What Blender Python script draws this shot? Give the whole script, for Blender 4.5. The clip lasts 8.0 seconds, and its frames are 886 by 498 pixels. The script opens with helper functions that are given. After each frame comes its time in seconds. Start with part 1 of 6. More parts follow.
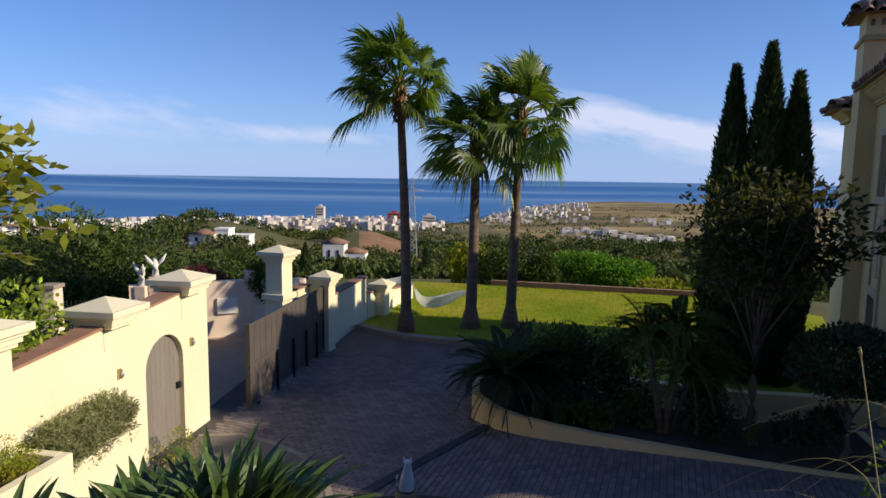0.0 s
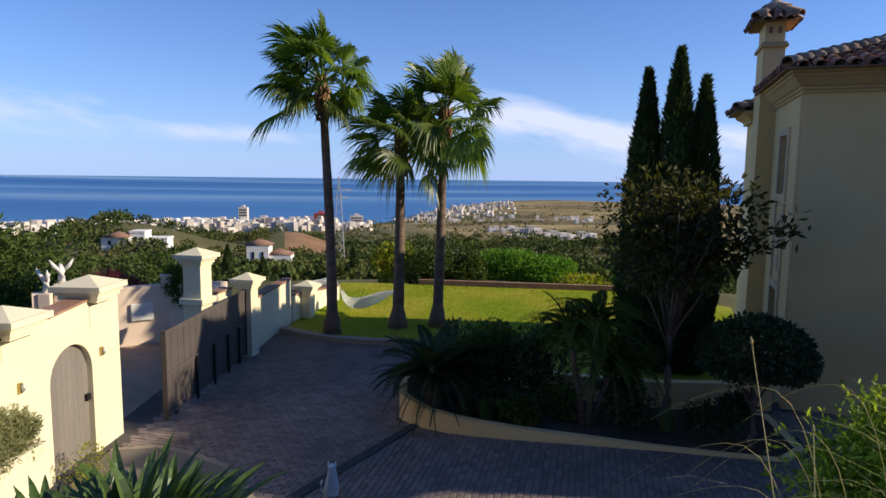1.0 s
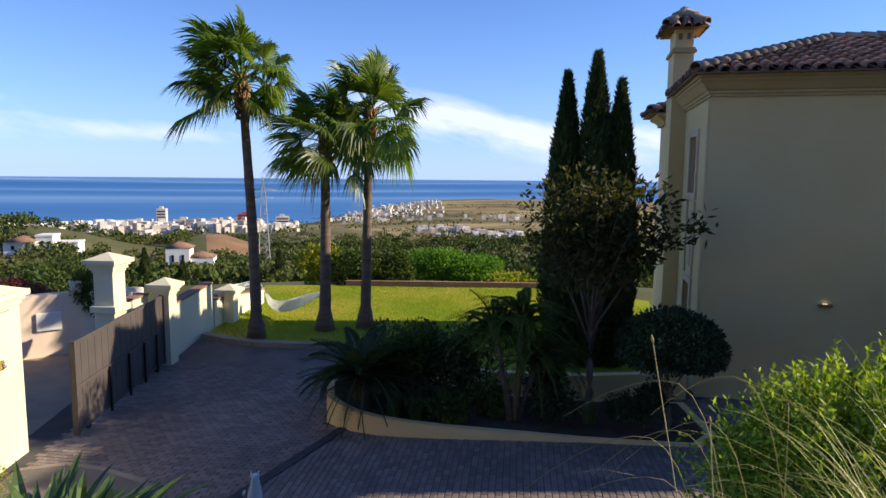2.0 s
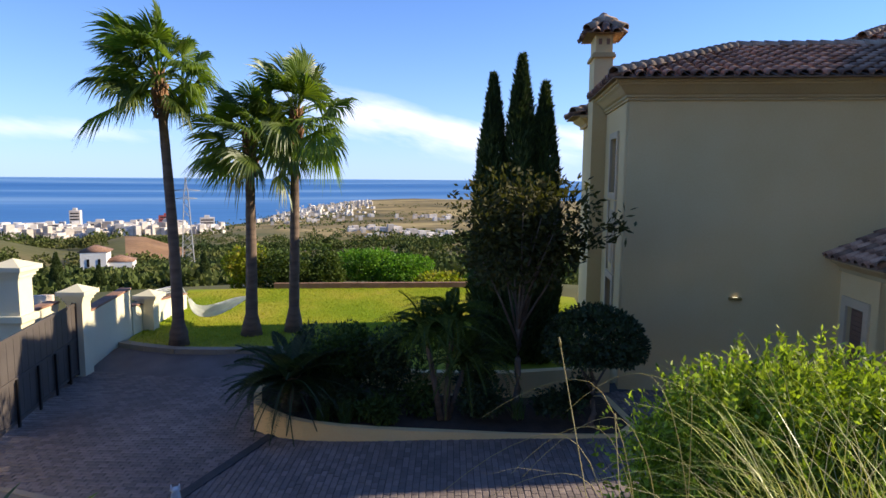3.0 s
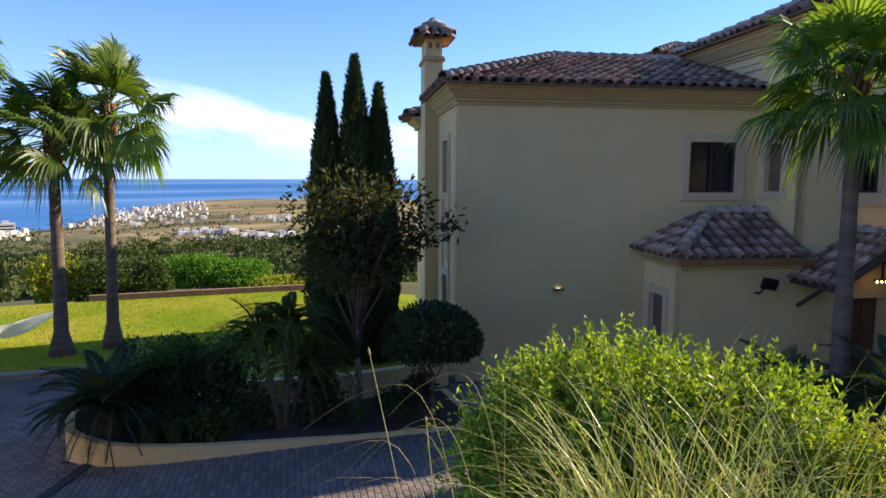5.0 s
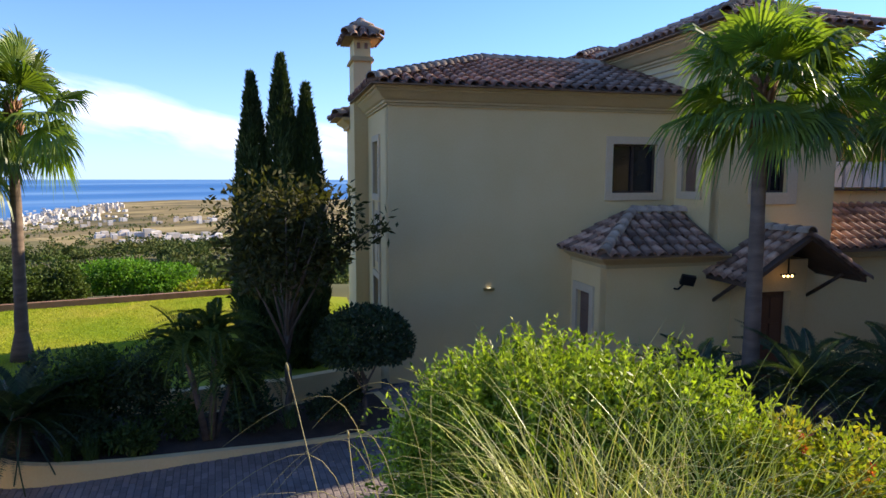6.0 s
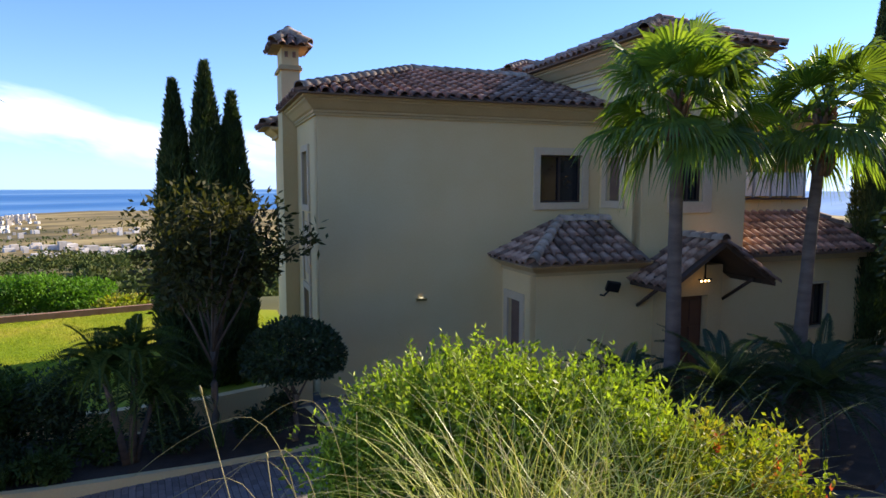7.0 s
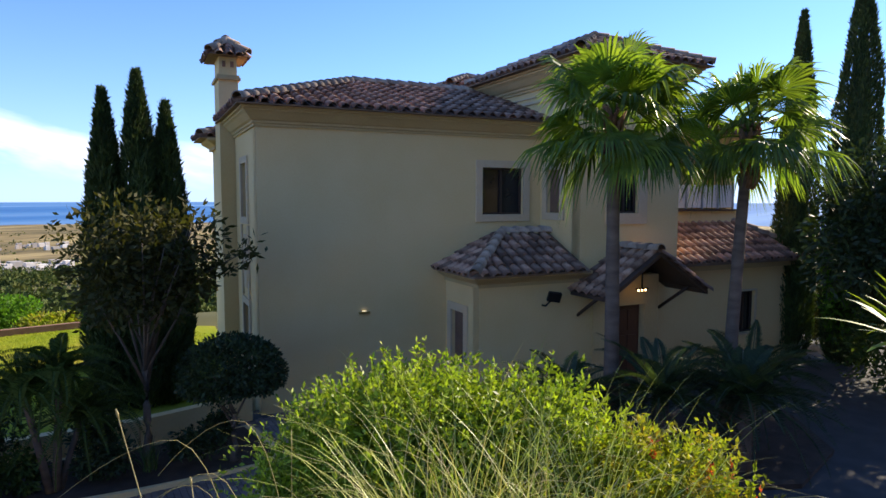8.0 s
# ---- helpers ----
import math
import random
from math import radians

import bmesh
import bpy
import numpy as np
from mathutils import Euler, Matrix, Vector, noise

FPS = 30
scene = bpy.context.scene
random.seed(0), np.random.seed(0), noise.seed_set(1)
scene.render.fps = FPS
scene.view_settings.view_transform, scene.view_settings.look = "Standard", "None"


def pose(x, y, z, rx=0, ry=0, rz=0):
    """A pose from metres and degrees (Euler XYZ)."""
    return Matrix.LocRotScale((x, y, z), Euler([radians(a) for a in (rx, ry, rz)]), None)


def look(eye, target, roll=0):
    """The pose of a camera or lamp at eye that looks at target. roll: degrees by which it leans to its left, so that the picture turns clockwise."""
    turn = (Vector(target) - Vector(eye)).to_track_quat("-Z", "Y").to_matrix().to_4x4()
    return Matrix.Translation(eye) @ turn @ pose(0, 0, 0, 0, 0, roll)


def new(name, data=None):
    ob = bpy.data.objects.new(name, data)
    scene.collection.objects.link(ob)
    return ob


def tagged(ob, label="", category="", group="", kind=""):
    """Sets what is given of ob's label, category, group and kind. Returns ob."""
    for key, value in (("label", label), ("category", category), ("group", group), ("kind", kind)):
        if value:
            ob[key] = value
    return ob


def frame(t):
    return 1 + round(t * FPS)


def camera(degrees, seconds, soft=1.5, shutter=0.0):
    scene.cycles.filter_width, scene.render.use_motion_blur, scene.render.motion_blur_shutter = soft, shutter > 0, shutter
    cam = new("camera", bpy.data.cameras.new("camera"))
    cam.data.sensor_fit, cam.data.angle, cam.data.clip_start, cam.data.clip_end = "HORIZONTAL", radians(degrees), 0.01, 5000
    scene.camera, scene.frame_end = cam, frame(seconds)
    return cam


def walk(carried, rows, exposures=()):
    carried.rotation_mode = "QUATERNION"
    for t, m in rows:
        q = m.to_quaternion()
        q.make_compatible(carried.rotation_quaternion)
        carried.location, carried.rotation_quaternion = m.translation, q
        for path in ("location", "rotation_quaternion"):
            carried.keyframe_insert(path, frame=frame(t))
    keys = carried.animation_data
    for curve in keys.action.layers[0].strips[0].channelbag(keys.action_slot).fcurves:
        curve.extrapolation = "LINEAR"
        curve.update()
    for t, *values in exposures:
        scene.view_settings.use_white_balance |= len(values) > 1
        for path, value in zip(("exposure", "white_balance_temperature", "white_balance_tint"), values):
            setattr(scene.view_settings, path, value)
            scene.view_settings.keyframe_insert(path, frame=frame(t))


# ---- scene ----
cam = camera(69.91, 8.0)
# seconds, place in metres, yaw, pitch, roll
ROWS = [
    (0.0, 0.000, 0.000, 5.100, 0.00, -6.66, -0.86),
    (0.5, 0.030, 0.007, 5.097, -2.93, -6.64, -0.81),
    (1.0, 0.069, 0.028, 5.098, -6.52, -6.62, -0.73),
    (1.5, 0.101, 0.033, 5.105, -9.78, -6.61, -0.64),
    (3.0, 0.193, -0.005, 5.149, -19.18, -6.58, -0.52),
    (3.5, 0.225, -0.022, 5.159, -22.03, -6.56, -0.49),
    (4.0, 0.264, -0.031, 5.173, -25.35, -6.56, -0.42),
    (4.5, 0.283, -0.053, 5.183, -29.62, -6.54, -0.35),
    (6.0, 0.351, -0.085, 5.236, -39.52, -6.57, -0.21),
    (6.5, 0.367, -0.104, 5.251, -42.46, -6.29, -0.14),
    (7.0, 0.387, -0.122, 5.261, -45.54, -5.72, -0.13),
    (7.5, 0.410, -0.132, 5.257, -48.22, -5.03, -0.13),
    (8.0, 0.441, -0.127, 5.256, -50.56, -4.60, -0.10),
]
EXPOSURES = [(0.0, 0.08), (1.0, 0.25), (1.5, 0.42), (3.0, 0.74), (4.5, 0.92), (6.5, 1.07), (8.0, 0.99)]
walk(cam, [(t, pose(x, y, z, 90 + pitch, roll, yaw)) for t, x, y, z, yaw, pitch, roll in ROWS], EXPOSURES)

# ---- light ----
SUN_AZ, SUN_EL = radians(-11.2), radians(25.0)
SUN_DIR = Vector((math.cos(SUN_AZ) * math.cos(SUN_EL), math.sin(SUN_AZ) * math.cos(SUN_EL), math.sin(SUN_EL)))
sun = new("sun", bpy.data.lights.new("sun", "SUN"))
sun.data.energy, sun.data.angle, sun.data.color = 5.0, radians(0.6), (1.0, 0.87, 0.66)
sun.matrix_world = look(SUN_DIR * 80, (0, 0, 0))

world = bpy.data.worlds.new("sky")
scene.world = world
world.use_nodes = True
wn, wl = world.node_tree.nodes, world.node_tree.links
wn.clear()
w_out, w_bg, w_sky = wn.new("ShaderNodeOutputWorld"), wn.new("ShaderNodeBackground"), wn.new("ShaderNodeTexSky")
w_sky.sky_type, w_sky.sun_disc = "NISHITA", False
w_sky.sun_elevation, w_sky.sun_rotation = SUN_EL, radians(90) - SUN_AZ
w_sky.altitude, w_sky.air_density, w_sky.dust_density, w_sky.ozone_density = 100, 1.0, 0.05, 6.0
w_bg.inputs["Strength"].default_value = 0.11
# soft cloud banks low over the sea: noise within two broad tilted banks
def w_math(op, a, b=None):
    n = wn.new("ShaderNodeMath")
    n.operation = op
    for i, v in enumerate((a, b)):
        if v is None:
            continue
        if isinstance(v, (int, float)):
            n.inputs[i].default_value = v
        else:
            wl.new(v, n.inputs[i])
    return n.outputs["Value"]


w_co, w_sep = wn.new("ShaderNodeTexCoord"), wn.new("ShaderNodeSeparateXYZ")
wl.new(w_co.outputs["Generated"], w_sep.inputs["Vector"])
AZ = w_math("ARCTAN2", w_sep.outputs["X"], w_sep.outputs["Y"])
EL = w_math("ARCSINE", w_sep.outputs["Z"])


def cloud_bank(az, el, wide, high, tilt, strength):
    x = w_math("SUBTRACT", AZ, radians(az))
    y = w_math("SUBTRACT", w_math("SUBTRACT", EL, radians(el)), w_math("MULTIPLY", x, tilt))
    q = w_math("ADD", w_math("POWER", w_math("DIVIDE", w_math("ABSOLUTE", x), radians(wide)), 2.0), w_math("POWER", w_math("DIVIDE", w_math("ABSOLUTE", y), radians(high)), 2.0))
    return w_math("MULTIPLY", w_math("EXPONENT", w_math("MULTIPLY", q, -1.0)), strength)


w_cv, w_noise, w_ramp, w_mix = wn.new("ShaderNodeCombineXYZ"), wn.new("ShaderNodeTexNoise"), wn.new("ShaderNodeValToRGB"), wn.new("ShaderNodeMixRGB")
wl.new(AZ, w_cv.inputs["X"])
wl.new(w_math("ADD", w_math("MULTIPLY", EL, 3.6), w_math("MULTIPLY", AZ, 0.7)), w_cv.inputs["Y"])
wl.new(w_cv.outputs["Vector"], w_noise.inputs["Vector"])
w_noise.inputs["Scale"].default_value, w_noise.inputs["Detail"].default_value, w_noise.inputs["Roughness"].default_value = 9.0, 9.0, 0.55
banks = w_math("ADD", cloud_bank(13, 5.2, 10, 2.0, -0.20, 1.05), w_math("ADD", cloud_bank(-29, 4.6, 13, 2.3, 0.0, 0.62), cloud_bank(33, 3.0, 14, 1.6, -0.05, 0.8)))
banks = w_math("ADD", banks, w_math("ADD", cloud_bank(-10, 3.4, 9, 1.0, 0.0, 0.55), cloud_bank(0, 0.6, 90, 2.4, 0.0, 0.25)))
w_ramp.color_ramp.elements[0].position, w_ramp.color_ramp.elements[1].position = 0.30, 0.85
wl.new(w_math("MULTIPLY", banks, w_math("ADD", w_math("MULTIPLY", w_noise.outputs["Fac"], 1.9), -0.15)), w_ramp.inputs["Fac"])
w_mix.inputs["Color2"].default_value = (7.6, 7.2, 7.0, 1)
wl.new(w_math("MULTIPLY", w_ramp.outputs["Color"], 0.85), w_mix.inputs["Fac"])
# pale blue haze towards the horizon
w_haze = wn.new("ShaderNodeMixRGB")
w_haze.inputs["Color2"].default_value = (4.0, 5.1, 7.0, 1)
wl.new(w_math("MULTIPLY", w_math("EXPONENT", w_math("MULTIPLY", w_math("ABSOLUTE", EL), -9.0)), 0.75), w_haze.inputs["Fac"])
wl.new(w_sky.outputs["Color"], w_haze.inputs["Color1"])
wl.new(w_haze.outputs["Color"], w_mix.inputs["Color1"])
w_tint = wn.new("ShaderNodeMixRGB")
w_tint.blend_type = "MULTIPLY"
w_tint.inputs["Fac"].default_value, w_tint.inputs["Color2"].default_value = 1.0, (0.82, 0.915, 1.19, 1)
wl.new(w_mix.outputs["Color"], w_tint.inputs["Color1"])
wl.new(w_tint.outputs["Color"], w_bg.inputs["Color"])
wl.new(w_bg.outputs["Background"], w_out.inputs["Surface"])


# ---- materials ----
def material(name, colours, rough=0.8, scale=3.0, fine=40.0, bump=0.3, metal=0.0, vary=0.0, leaf=0.0, stretch=(1, 1, 1), spec=0.5, per="island", grime=0.25):
    """Colours blend over a broad noise; a fine noise adds grain and relief; vary shifts the tone from piece to piece."""
    m = bpy.data.materials.new(name)
    m.use_nodes = True
    n, l = m.node_tree.nodes, m.node_tree.links
    b = n["Principled BSDF"]
    co, mp = n.new("ShaderNodeTexCoord"), n.new("ShaderNodeMapping")
    mp.inputs["Scale"].default_value = stretch
    l.new(co.outputs["Object"], mp.inputs["Vector"])
    big, small, ramp = n.new("ShaderNodeTexNoise"), n.new("ShaderNodeTexNoise"), n.new("ShaderNodeValToRGB")
    big.inputs["Scale"].default_value, big.inputs["Detail"].default_value = scale, 6
    small.inputs["Scale"].default_value, small.inputs["Detail"].default_value = fine, 4
    for t in (big, small):
        l.new(mp.outputs["Vector"], t.inputs["Vector"])
    els = ramp.color_ramp.elements
    while len(els) < len(colours):
        els.new(0.5)
    for i, c in enumerate(colours):
        els[i].position, els[i].color = 0.3 + 0.4 * i / max(1, len(colours) - 1), (*c, 1)
    l.new(big.outputs["Fac"], ramp.inputs["Fac"])
    grain = n.new("ShaderNodeMixRGB")
    grain.blend_type, grain.inputs["Fac"].default_value = "OVERLAY", grime
    l.new(ramp.outputs["Color"], grain.inputs["Color1"])
    l.new(small.outputs["Fac"], grain.inputs["Color2"])
    colour = grain.outputs["Color"]
    if vary:
        if per == "island":
            src = n.new("ShaderNodeNewGeometry").outputs["Random Per Island"]
        else:
            src = n.new("ShaderNodeObjectInfo").outputs["Random"]
        rng, hsv = n.new("ShaderNodeMapRange"), n.new("ShaderNodeHueSaturation")
        rng.inputs["To Min"].default_value, rng.inputs["To Max"].default_value = 1 - vary, 1 + vary
        l.new(src, rng.inputs["Value"])
        l.new(rng.outputs["Result"], hsv.inputs["Value"])
        l.new(colour, hsv.inputs["Color"])
        colour = hsv.outputs["Color"]
    l.new(colour, b.inputs["Base Color"])
    b.inputs["Roughness"].default_value, b.inputs["Metallic"].default_value = rough, metal
    b.inputs["Specular IOR Level"].default_value = spec
    if bump:
        bp = n.new("ShaderNodeBump")
        bp.inputs["Strength"].default_value, bp.inputs["Distance"].default_value = bump, 0.02
        l.new(small.outputs["Fac"], bp.inputs["Height"])
        l.new(bp.outputs["Normal"], b.inputs["Normal"])
    if leaf:
        tr, mx = n.new("ShaderNodeBsdfTranslucent"), n.new("ShaderNodeMixShader")
        warm = n.new("ShaderNodeMixRGB")
        warm.blend_type, warm.inputs["Fac"].default_value = "MULTIPLY", 1.0
        warm.inputs["Color2"].default_value = (1.7, 1.8, 0.6, 1)
        l.new(colour, warm.inputs["Color1"])
        l.new(warm.outputs["Color"], tr.inputs["Color"])
        mx.inputs["Fac"].default_value = leaf
        l.new(b.outputs["BSDF"], mx.inputs[1])
        l.new(tr.outputs["BSDF"], mx.inputs[2])
        l.new(mx.outputs["Shader"], n["Material Output"].inputs["Surface"])
    return m


PLASTER = material("cream_plaster", [(0.80, 0.56, 0.255), (0.84, 0.61, 0.30)], 0.9, 0.6, 25, 0.15, grime=0.12)
WALLPAINT = material("garden_wall_paint", [(0.74, 0.66, 0.44), (0.80, 0.73, 0.52)], 0.9, 0.8, 30, 0.15, grime=0.12)
TRIM = material("pale_stone_trim", [(0.66, 0.48, 0.29), (0.72, 0.54, 0.34)], 0.85, 1.5, 30, 0.15, grime=0.15)
CORNICE = material("ochre_cornice", [(0.54, 0.37, 0.17), (0.60, 0.43, 0.21)], 0.88, 1.2, 30, 0.15, grime=0.15)
# ridge tiles paler than the slopes: sunlight on the hips put into the colour
RIDGETILE = material("sun_tinted_ridge_tile", [(0.29, 0.20, 0.14), (0.48, 0.36, 0.26)], 0.9, 3.0, 30, 0.4, vary=0.3, per="object", grime=0.35)
TILE = material("weathered_roof_tile", [(0.14, 0.075, 0.05), (0.28, 0.15, 0.095), (0.44, 0.28, 0.19)], 0.9, 4.0, 30, 0.4, vary=0.5, per="object", grime=0.4)
TILEBED = material("roof_mortar_bed", [(0.20, 0.13, 0.085), (0.30, 0.19, 0.12)], 0.95, 3, 30, 0.3)
TILES = material("weathered_roof_tiles", [(0.14, 0.075, 0.05), (0.28, 0.15, 0.095), (0.44, 0.28, 0.19)], 0.9, 4.0, 30, 0.4, vary=0.5, grime=0.4)
WHITE = material("white_render", [(0.78, 0.74, 0.66), (0.85, 0.82, 0.75)], 0.9, 0.5, 20, 0.1, grime=0.12)
PINKISH = material("pale_pink_render", [(0.74, 0.58, 0.45), (0.80, 0.64, 0.50)], 0.9, 0.8, 30, 0.1, grime=0.12)
STONEFIG = material("white_stone", [(0.6, 0.58, 0.54), (0.75, 0.73, 0.69)], 0.8, 6, 60, 0.2)
COPING = material("brown_coping", [(0.26, 0.13, 0.08), (0.36, 0.20, 0.13)], 0.9, 3, 40, 0.3)
WOOD = material("grey_weathered_wood", [(0.17, 0.145, 0.125), (0.23, 0.20, 0.17)], 0.85, 2, 40, 0.3, stretch=(1, 1, 0.15), vary=0.12)
DARKWOOD = material("dark_brown_wood", [(0.05, 0.03, 0.02), (0.09, 0.05, 0.035)], 0.6, 2, 40, 0.2, stretch=(1, 1, 0.15))
REDWOOD = material("red_brown_door_wood", [(0.09, 0.035, 0.02), (0.14, 0.055, 0.03)], 0.5, 2, 40, 0.2, stretch=(1, 1, 0.15))
GATE = material("grey_brown_gate_metal", [(0.075, 0.06, 0.052), (0.10, 0.082, 0.072)], 0.6, 2, 40, 0.1, spec=0.4)
IRON = material("black_iron", [(0.02, 0.02, 0.02), (0.035, 0.033, 0.03)], 0.5, 4, 60, 0.1, metal=0.6)
STEEL = material("galvanised_steel", [(0.45, 0.46, 0.47), (0.55, 0.56, 0.57)], 0.5, 4, 60, 0.1, metal=0.7)
PYLON = material("dull_zinc_steel", [(0.28, 0.28, 0.28), (0.40, 0.40, 0.40)], 0.8, 4, 60, 0.1, metal=0.2)
BRASS = material("aged_brass", [(0.45, 0.33, 0.12), (0.55, 0.42, 0.18)], 0.4, 4, 60, 0.1, metal=0.8)
PAVER = material("granite_setts", [(0.165, 0.125, 0.105), (0.25, 0.195, 0.165)], 0.75, 0.5, 60, 0.5, vary=0.24, per="object", grime=0.35)
PAVERS = material("granite_setts_joined", [(0.165, 0.125, 0.105), (0.25, 0.195, 0.165)], 0.75, 0.5, 60, 0.5, vary=0.24, grime=0.35)
RAMP = material("worn_sett_surface", [(0.12, 0.095, 0.085), (0.20, 0.16, 0.14)], 0.8, 1.2, 45, 0.6, grime=0.45)
JOINT = material("sand_joint", [(0.055, 0.05, 0.045), (0.085, 0.078, 0.07)], 0.95, 2, 60, 0.3)
KERB = material("pale_kerb_stone", [(0.27, 0.22, 0.16), (0.34, 0.28, 0.20)], 0.9, 2, 50, 0.3, vary=0.1)
GRAVEL = material("dark_drain_grate", [(0.03, 0.03, 0.03), (0.05, 0.05, 0.05)], 0.8, 5, 60, 0.3)
SOIL = material("bark_soil", [(0.05, 0.032, 0.022), (0.09, 0.06, 0.04)], 1.0, 3, 50, 0.8)
LAWN = material("lawn_grass", [(0.19, 0.26, 0.018), (0.27, 0.30, 0.025), (0.42, 0.34, 0.06)], 1.0, 0.35, 25, 0.8, leaf=0.0, grime=0.3, spec=0.05)
BLADE = material("lawn_blades", [(0.23, 0.29, 0.022), (0.38, 0.35, 0.055)], 0.8, 0.35, 20, 0, vary=0.2, leaf=0.3, spec=0.1)
TRUNK = material("palm_bark", [(0.11, 0.076, 0.056), (0.21, 0.145, 0.105)], 0.95, 2, 30, 0.6, stretch=(1, 1, 4))
BOOT = material("palm_boots", [(0.22, 0.11, 0.055), (0.34, 0.19, 0.10)], 0.9, 6, 40, 0.5, vary=0.25)
BARK = material("grey_bark", [(0.12, 0.09, 0.065), (0.22, 0.165, 0.125)], 0.95, 3, 40, 0.6)
FROND = material("fan_palm_leaf", [(0.06, 0.11, 0.018), (0.18, 0.23, 0.038)], 0.42, 3, 30, 0, vary=0.35, leaf=0.45, per="object")
STRAW = material("dry_palm_leaf", [(0.30, 0.24, 0.09), (0.36, 0.30, 0.13)], 0.7, 3, 30, 0, vary=0.2, leaf=0.3, per="object")
CYPRESS = material("cypress_leaf", [(0.028, 0.05, 0.010), (0.075, 0.105, 0.02)], 0.7, 1, 20, 0, vary=0.4, leaf=0.1)
DARKLEAF = material("dark_glossy_leaf", [(0.025, 0.042, 0.012), (0.055, 0.078, 0.022)], 0.6, 2, 20, 0, vary=0.4, leaf=0.15)
OLIVELEAF = material("magnolia_leaf", [(0.036, 0.042, 0.012), (0.085, 0.074, 0.022)], 0.65, 2, 20, 0, vary=0.4, leaf=0.25, spec=0.2)
BUSHLEAF = material("light_green_leaf", [(0.13, 0.20, 0.017), (0.33, 0.38, 0.045)], 0.5, 3, 20, 0, vary=0.55, leaf=0.32, spec=0.25)
YELLOWLEAF = material("yellow_green_leaf", [(0.12, 0.18, 0.013), (0.25, 0.27, 0.026), (0.29, 0.19, 0.026)], 0.5, 5, 20, 0, vary=0.4, leaf=0.35, spec=0.25)
REDLEAF = material("red_new_leaf", [(0.35, 0.05, 0.03), (0.45, 0.10, 0.05)], 0.5, 5, 20, 0, vary=0.3, leaf=0.4)
GRASSLEAF = material("fountain_grass", [(0.17, 0.23, 0.028), (0.50, 0.47, 0.13)], 0.36, 2, 20, 0, vary=0.65, leaf=0.22, spec=0.35)
STRAWLEAF = material("dry_grass", [(0.42, 0.34, 0.15), (0.55, 0.46, 0.24)], 0.6, 2, 20, 0, vary=0.3, leaf=0.3)
STRAPLEAF = material("strap_leaf", [(0.04, 0.075, 0.018), (0.10, 0.15, 0.03)], 0.3, 2, 20, 0, vary=0.35, leaf=0.15)
BOUGAINVILLEA = material("dark_red_bract", [(0.05, 0.06, 0.02), (0.16, 0.03, 0.035), (0.26, 0.04, 0.06)], 0.7, 4, 20, 0, vary=0.4, leaf=0.2)
LAVENDER = material("lavender_leaf", [(0.17, 0.18, 0.085), (0.28, 0.28, 0.14)], 0.8, 4, 20, 0, vary=0.3, leaf=0.25)
CITRUS = material("citrus_leaf", [(0.16, 0.19, 0.02), (0.30, 0.29, 0.04)], 0.45, 4, 20, 0, vary=0.4, leaf=0.4)
HEDGE = material("hedge_leaf", [(0.06, 0.15, 0.015), (0.14, 0.26, 0.03)], 0.55, 0.4, 20, 0, vary=0.4, leaf=0.3, spec=0.12)
HEDGEDARK = material("shrub_leaf", [(0.045, 0.075, 0.018), (0.10, 0.13, 0.032)], 0.6, 0.5, 20, 0, vary=0.4, leaf=0.2, spec=0.12)
WOODS = material("wood_leaf", [(0.03, 0.048, 0.014), (0.075, 0.095, 0.026), (0.125, 0.115, 0.038)], 0.8, 0.02, 4, 0, vary=0.3, leaf=0.1, spec=0.12)
TERRAIN = material("dry_hillside", [(0.07, 0.08, 0.025), (0.14, 0.125, 0.05), (0.26, 0.19, 0.085)], 0.95, 0.012, 0.2, 0.0, grime=0.4, spec=0.12)
FIELD = material("dry_grass_field", [(0.085, 0.08, 0.035), (0.25, 0.185, 0.08), (0.42, 0.32, 0.14)], 0.95, 0.008, 0.06, 0.0, grime=0.5, stretch=(0.6, 1.4, 1), spec=0.12)
CLIFF = material("bare_earth_cut", [(0.22, 0.12, 0.06), (0.34, 0.20, 0.10)], 0.95, 0.05, 0.6, 0.0, grime=0.4, spec=0.12)
TOWN = material("white_town_walls", [(0.50, 0.42, 0.34), (0.80, 0.74, 0.66)], 0.9, 0.02, 0.3, 0.0, vary=0.35, grime=0.4)
TOWNRED = material("red_block_walls", [(0.35, 0.06, 0.05), (0.40, 0.09, 0.07)], 0.9, 0.02, 0.3, 0.0)
SEA = material("sea_water", [(0.035, 0.135, 0.34), (0.07, 0.20, 0.42), (0.26, 0.41, 0.58)], 0.6, 0.0011, 0.02, 0.0, stretch=(0.2, 1.5, 1), spec=0.15, grime=0.2)
CONCRETE = material("worn_concrete", [(0.15, 0.125, 0.10), (0.22, 0.185, 0.15)], 0.9, 0.9, 50, 0.3, grime=0.35)
LANE = material("beaten_earth_lane", [(0.26, 0.19, 0.13), (0.36, 0.27, 0.19)], 0.95, 1.5, 40, 0.5, grime=0.3)
FABRIC = material("hammock_canvas", [(0.60, 0.60, 0.66), (0.74, 0.74, 0.78)], 0.9, 5, 60, 0.2, leaf=0.2)
DARKGLASS = material("dark_window_glass", [(0.012, 0.012, 0.014), (0.02, 0.02, 0.022)], 0.08, 2, 10, 0.0)
SHUTTER = material("brown_shutter", [(0.19, 0.105, 0.065), (0.25, 0.145, 0.095)], 0.7, 2, 30, 0.1)
BULB = bpy.data.materials.new("lamp_glow")
BULB.use_nodes = True
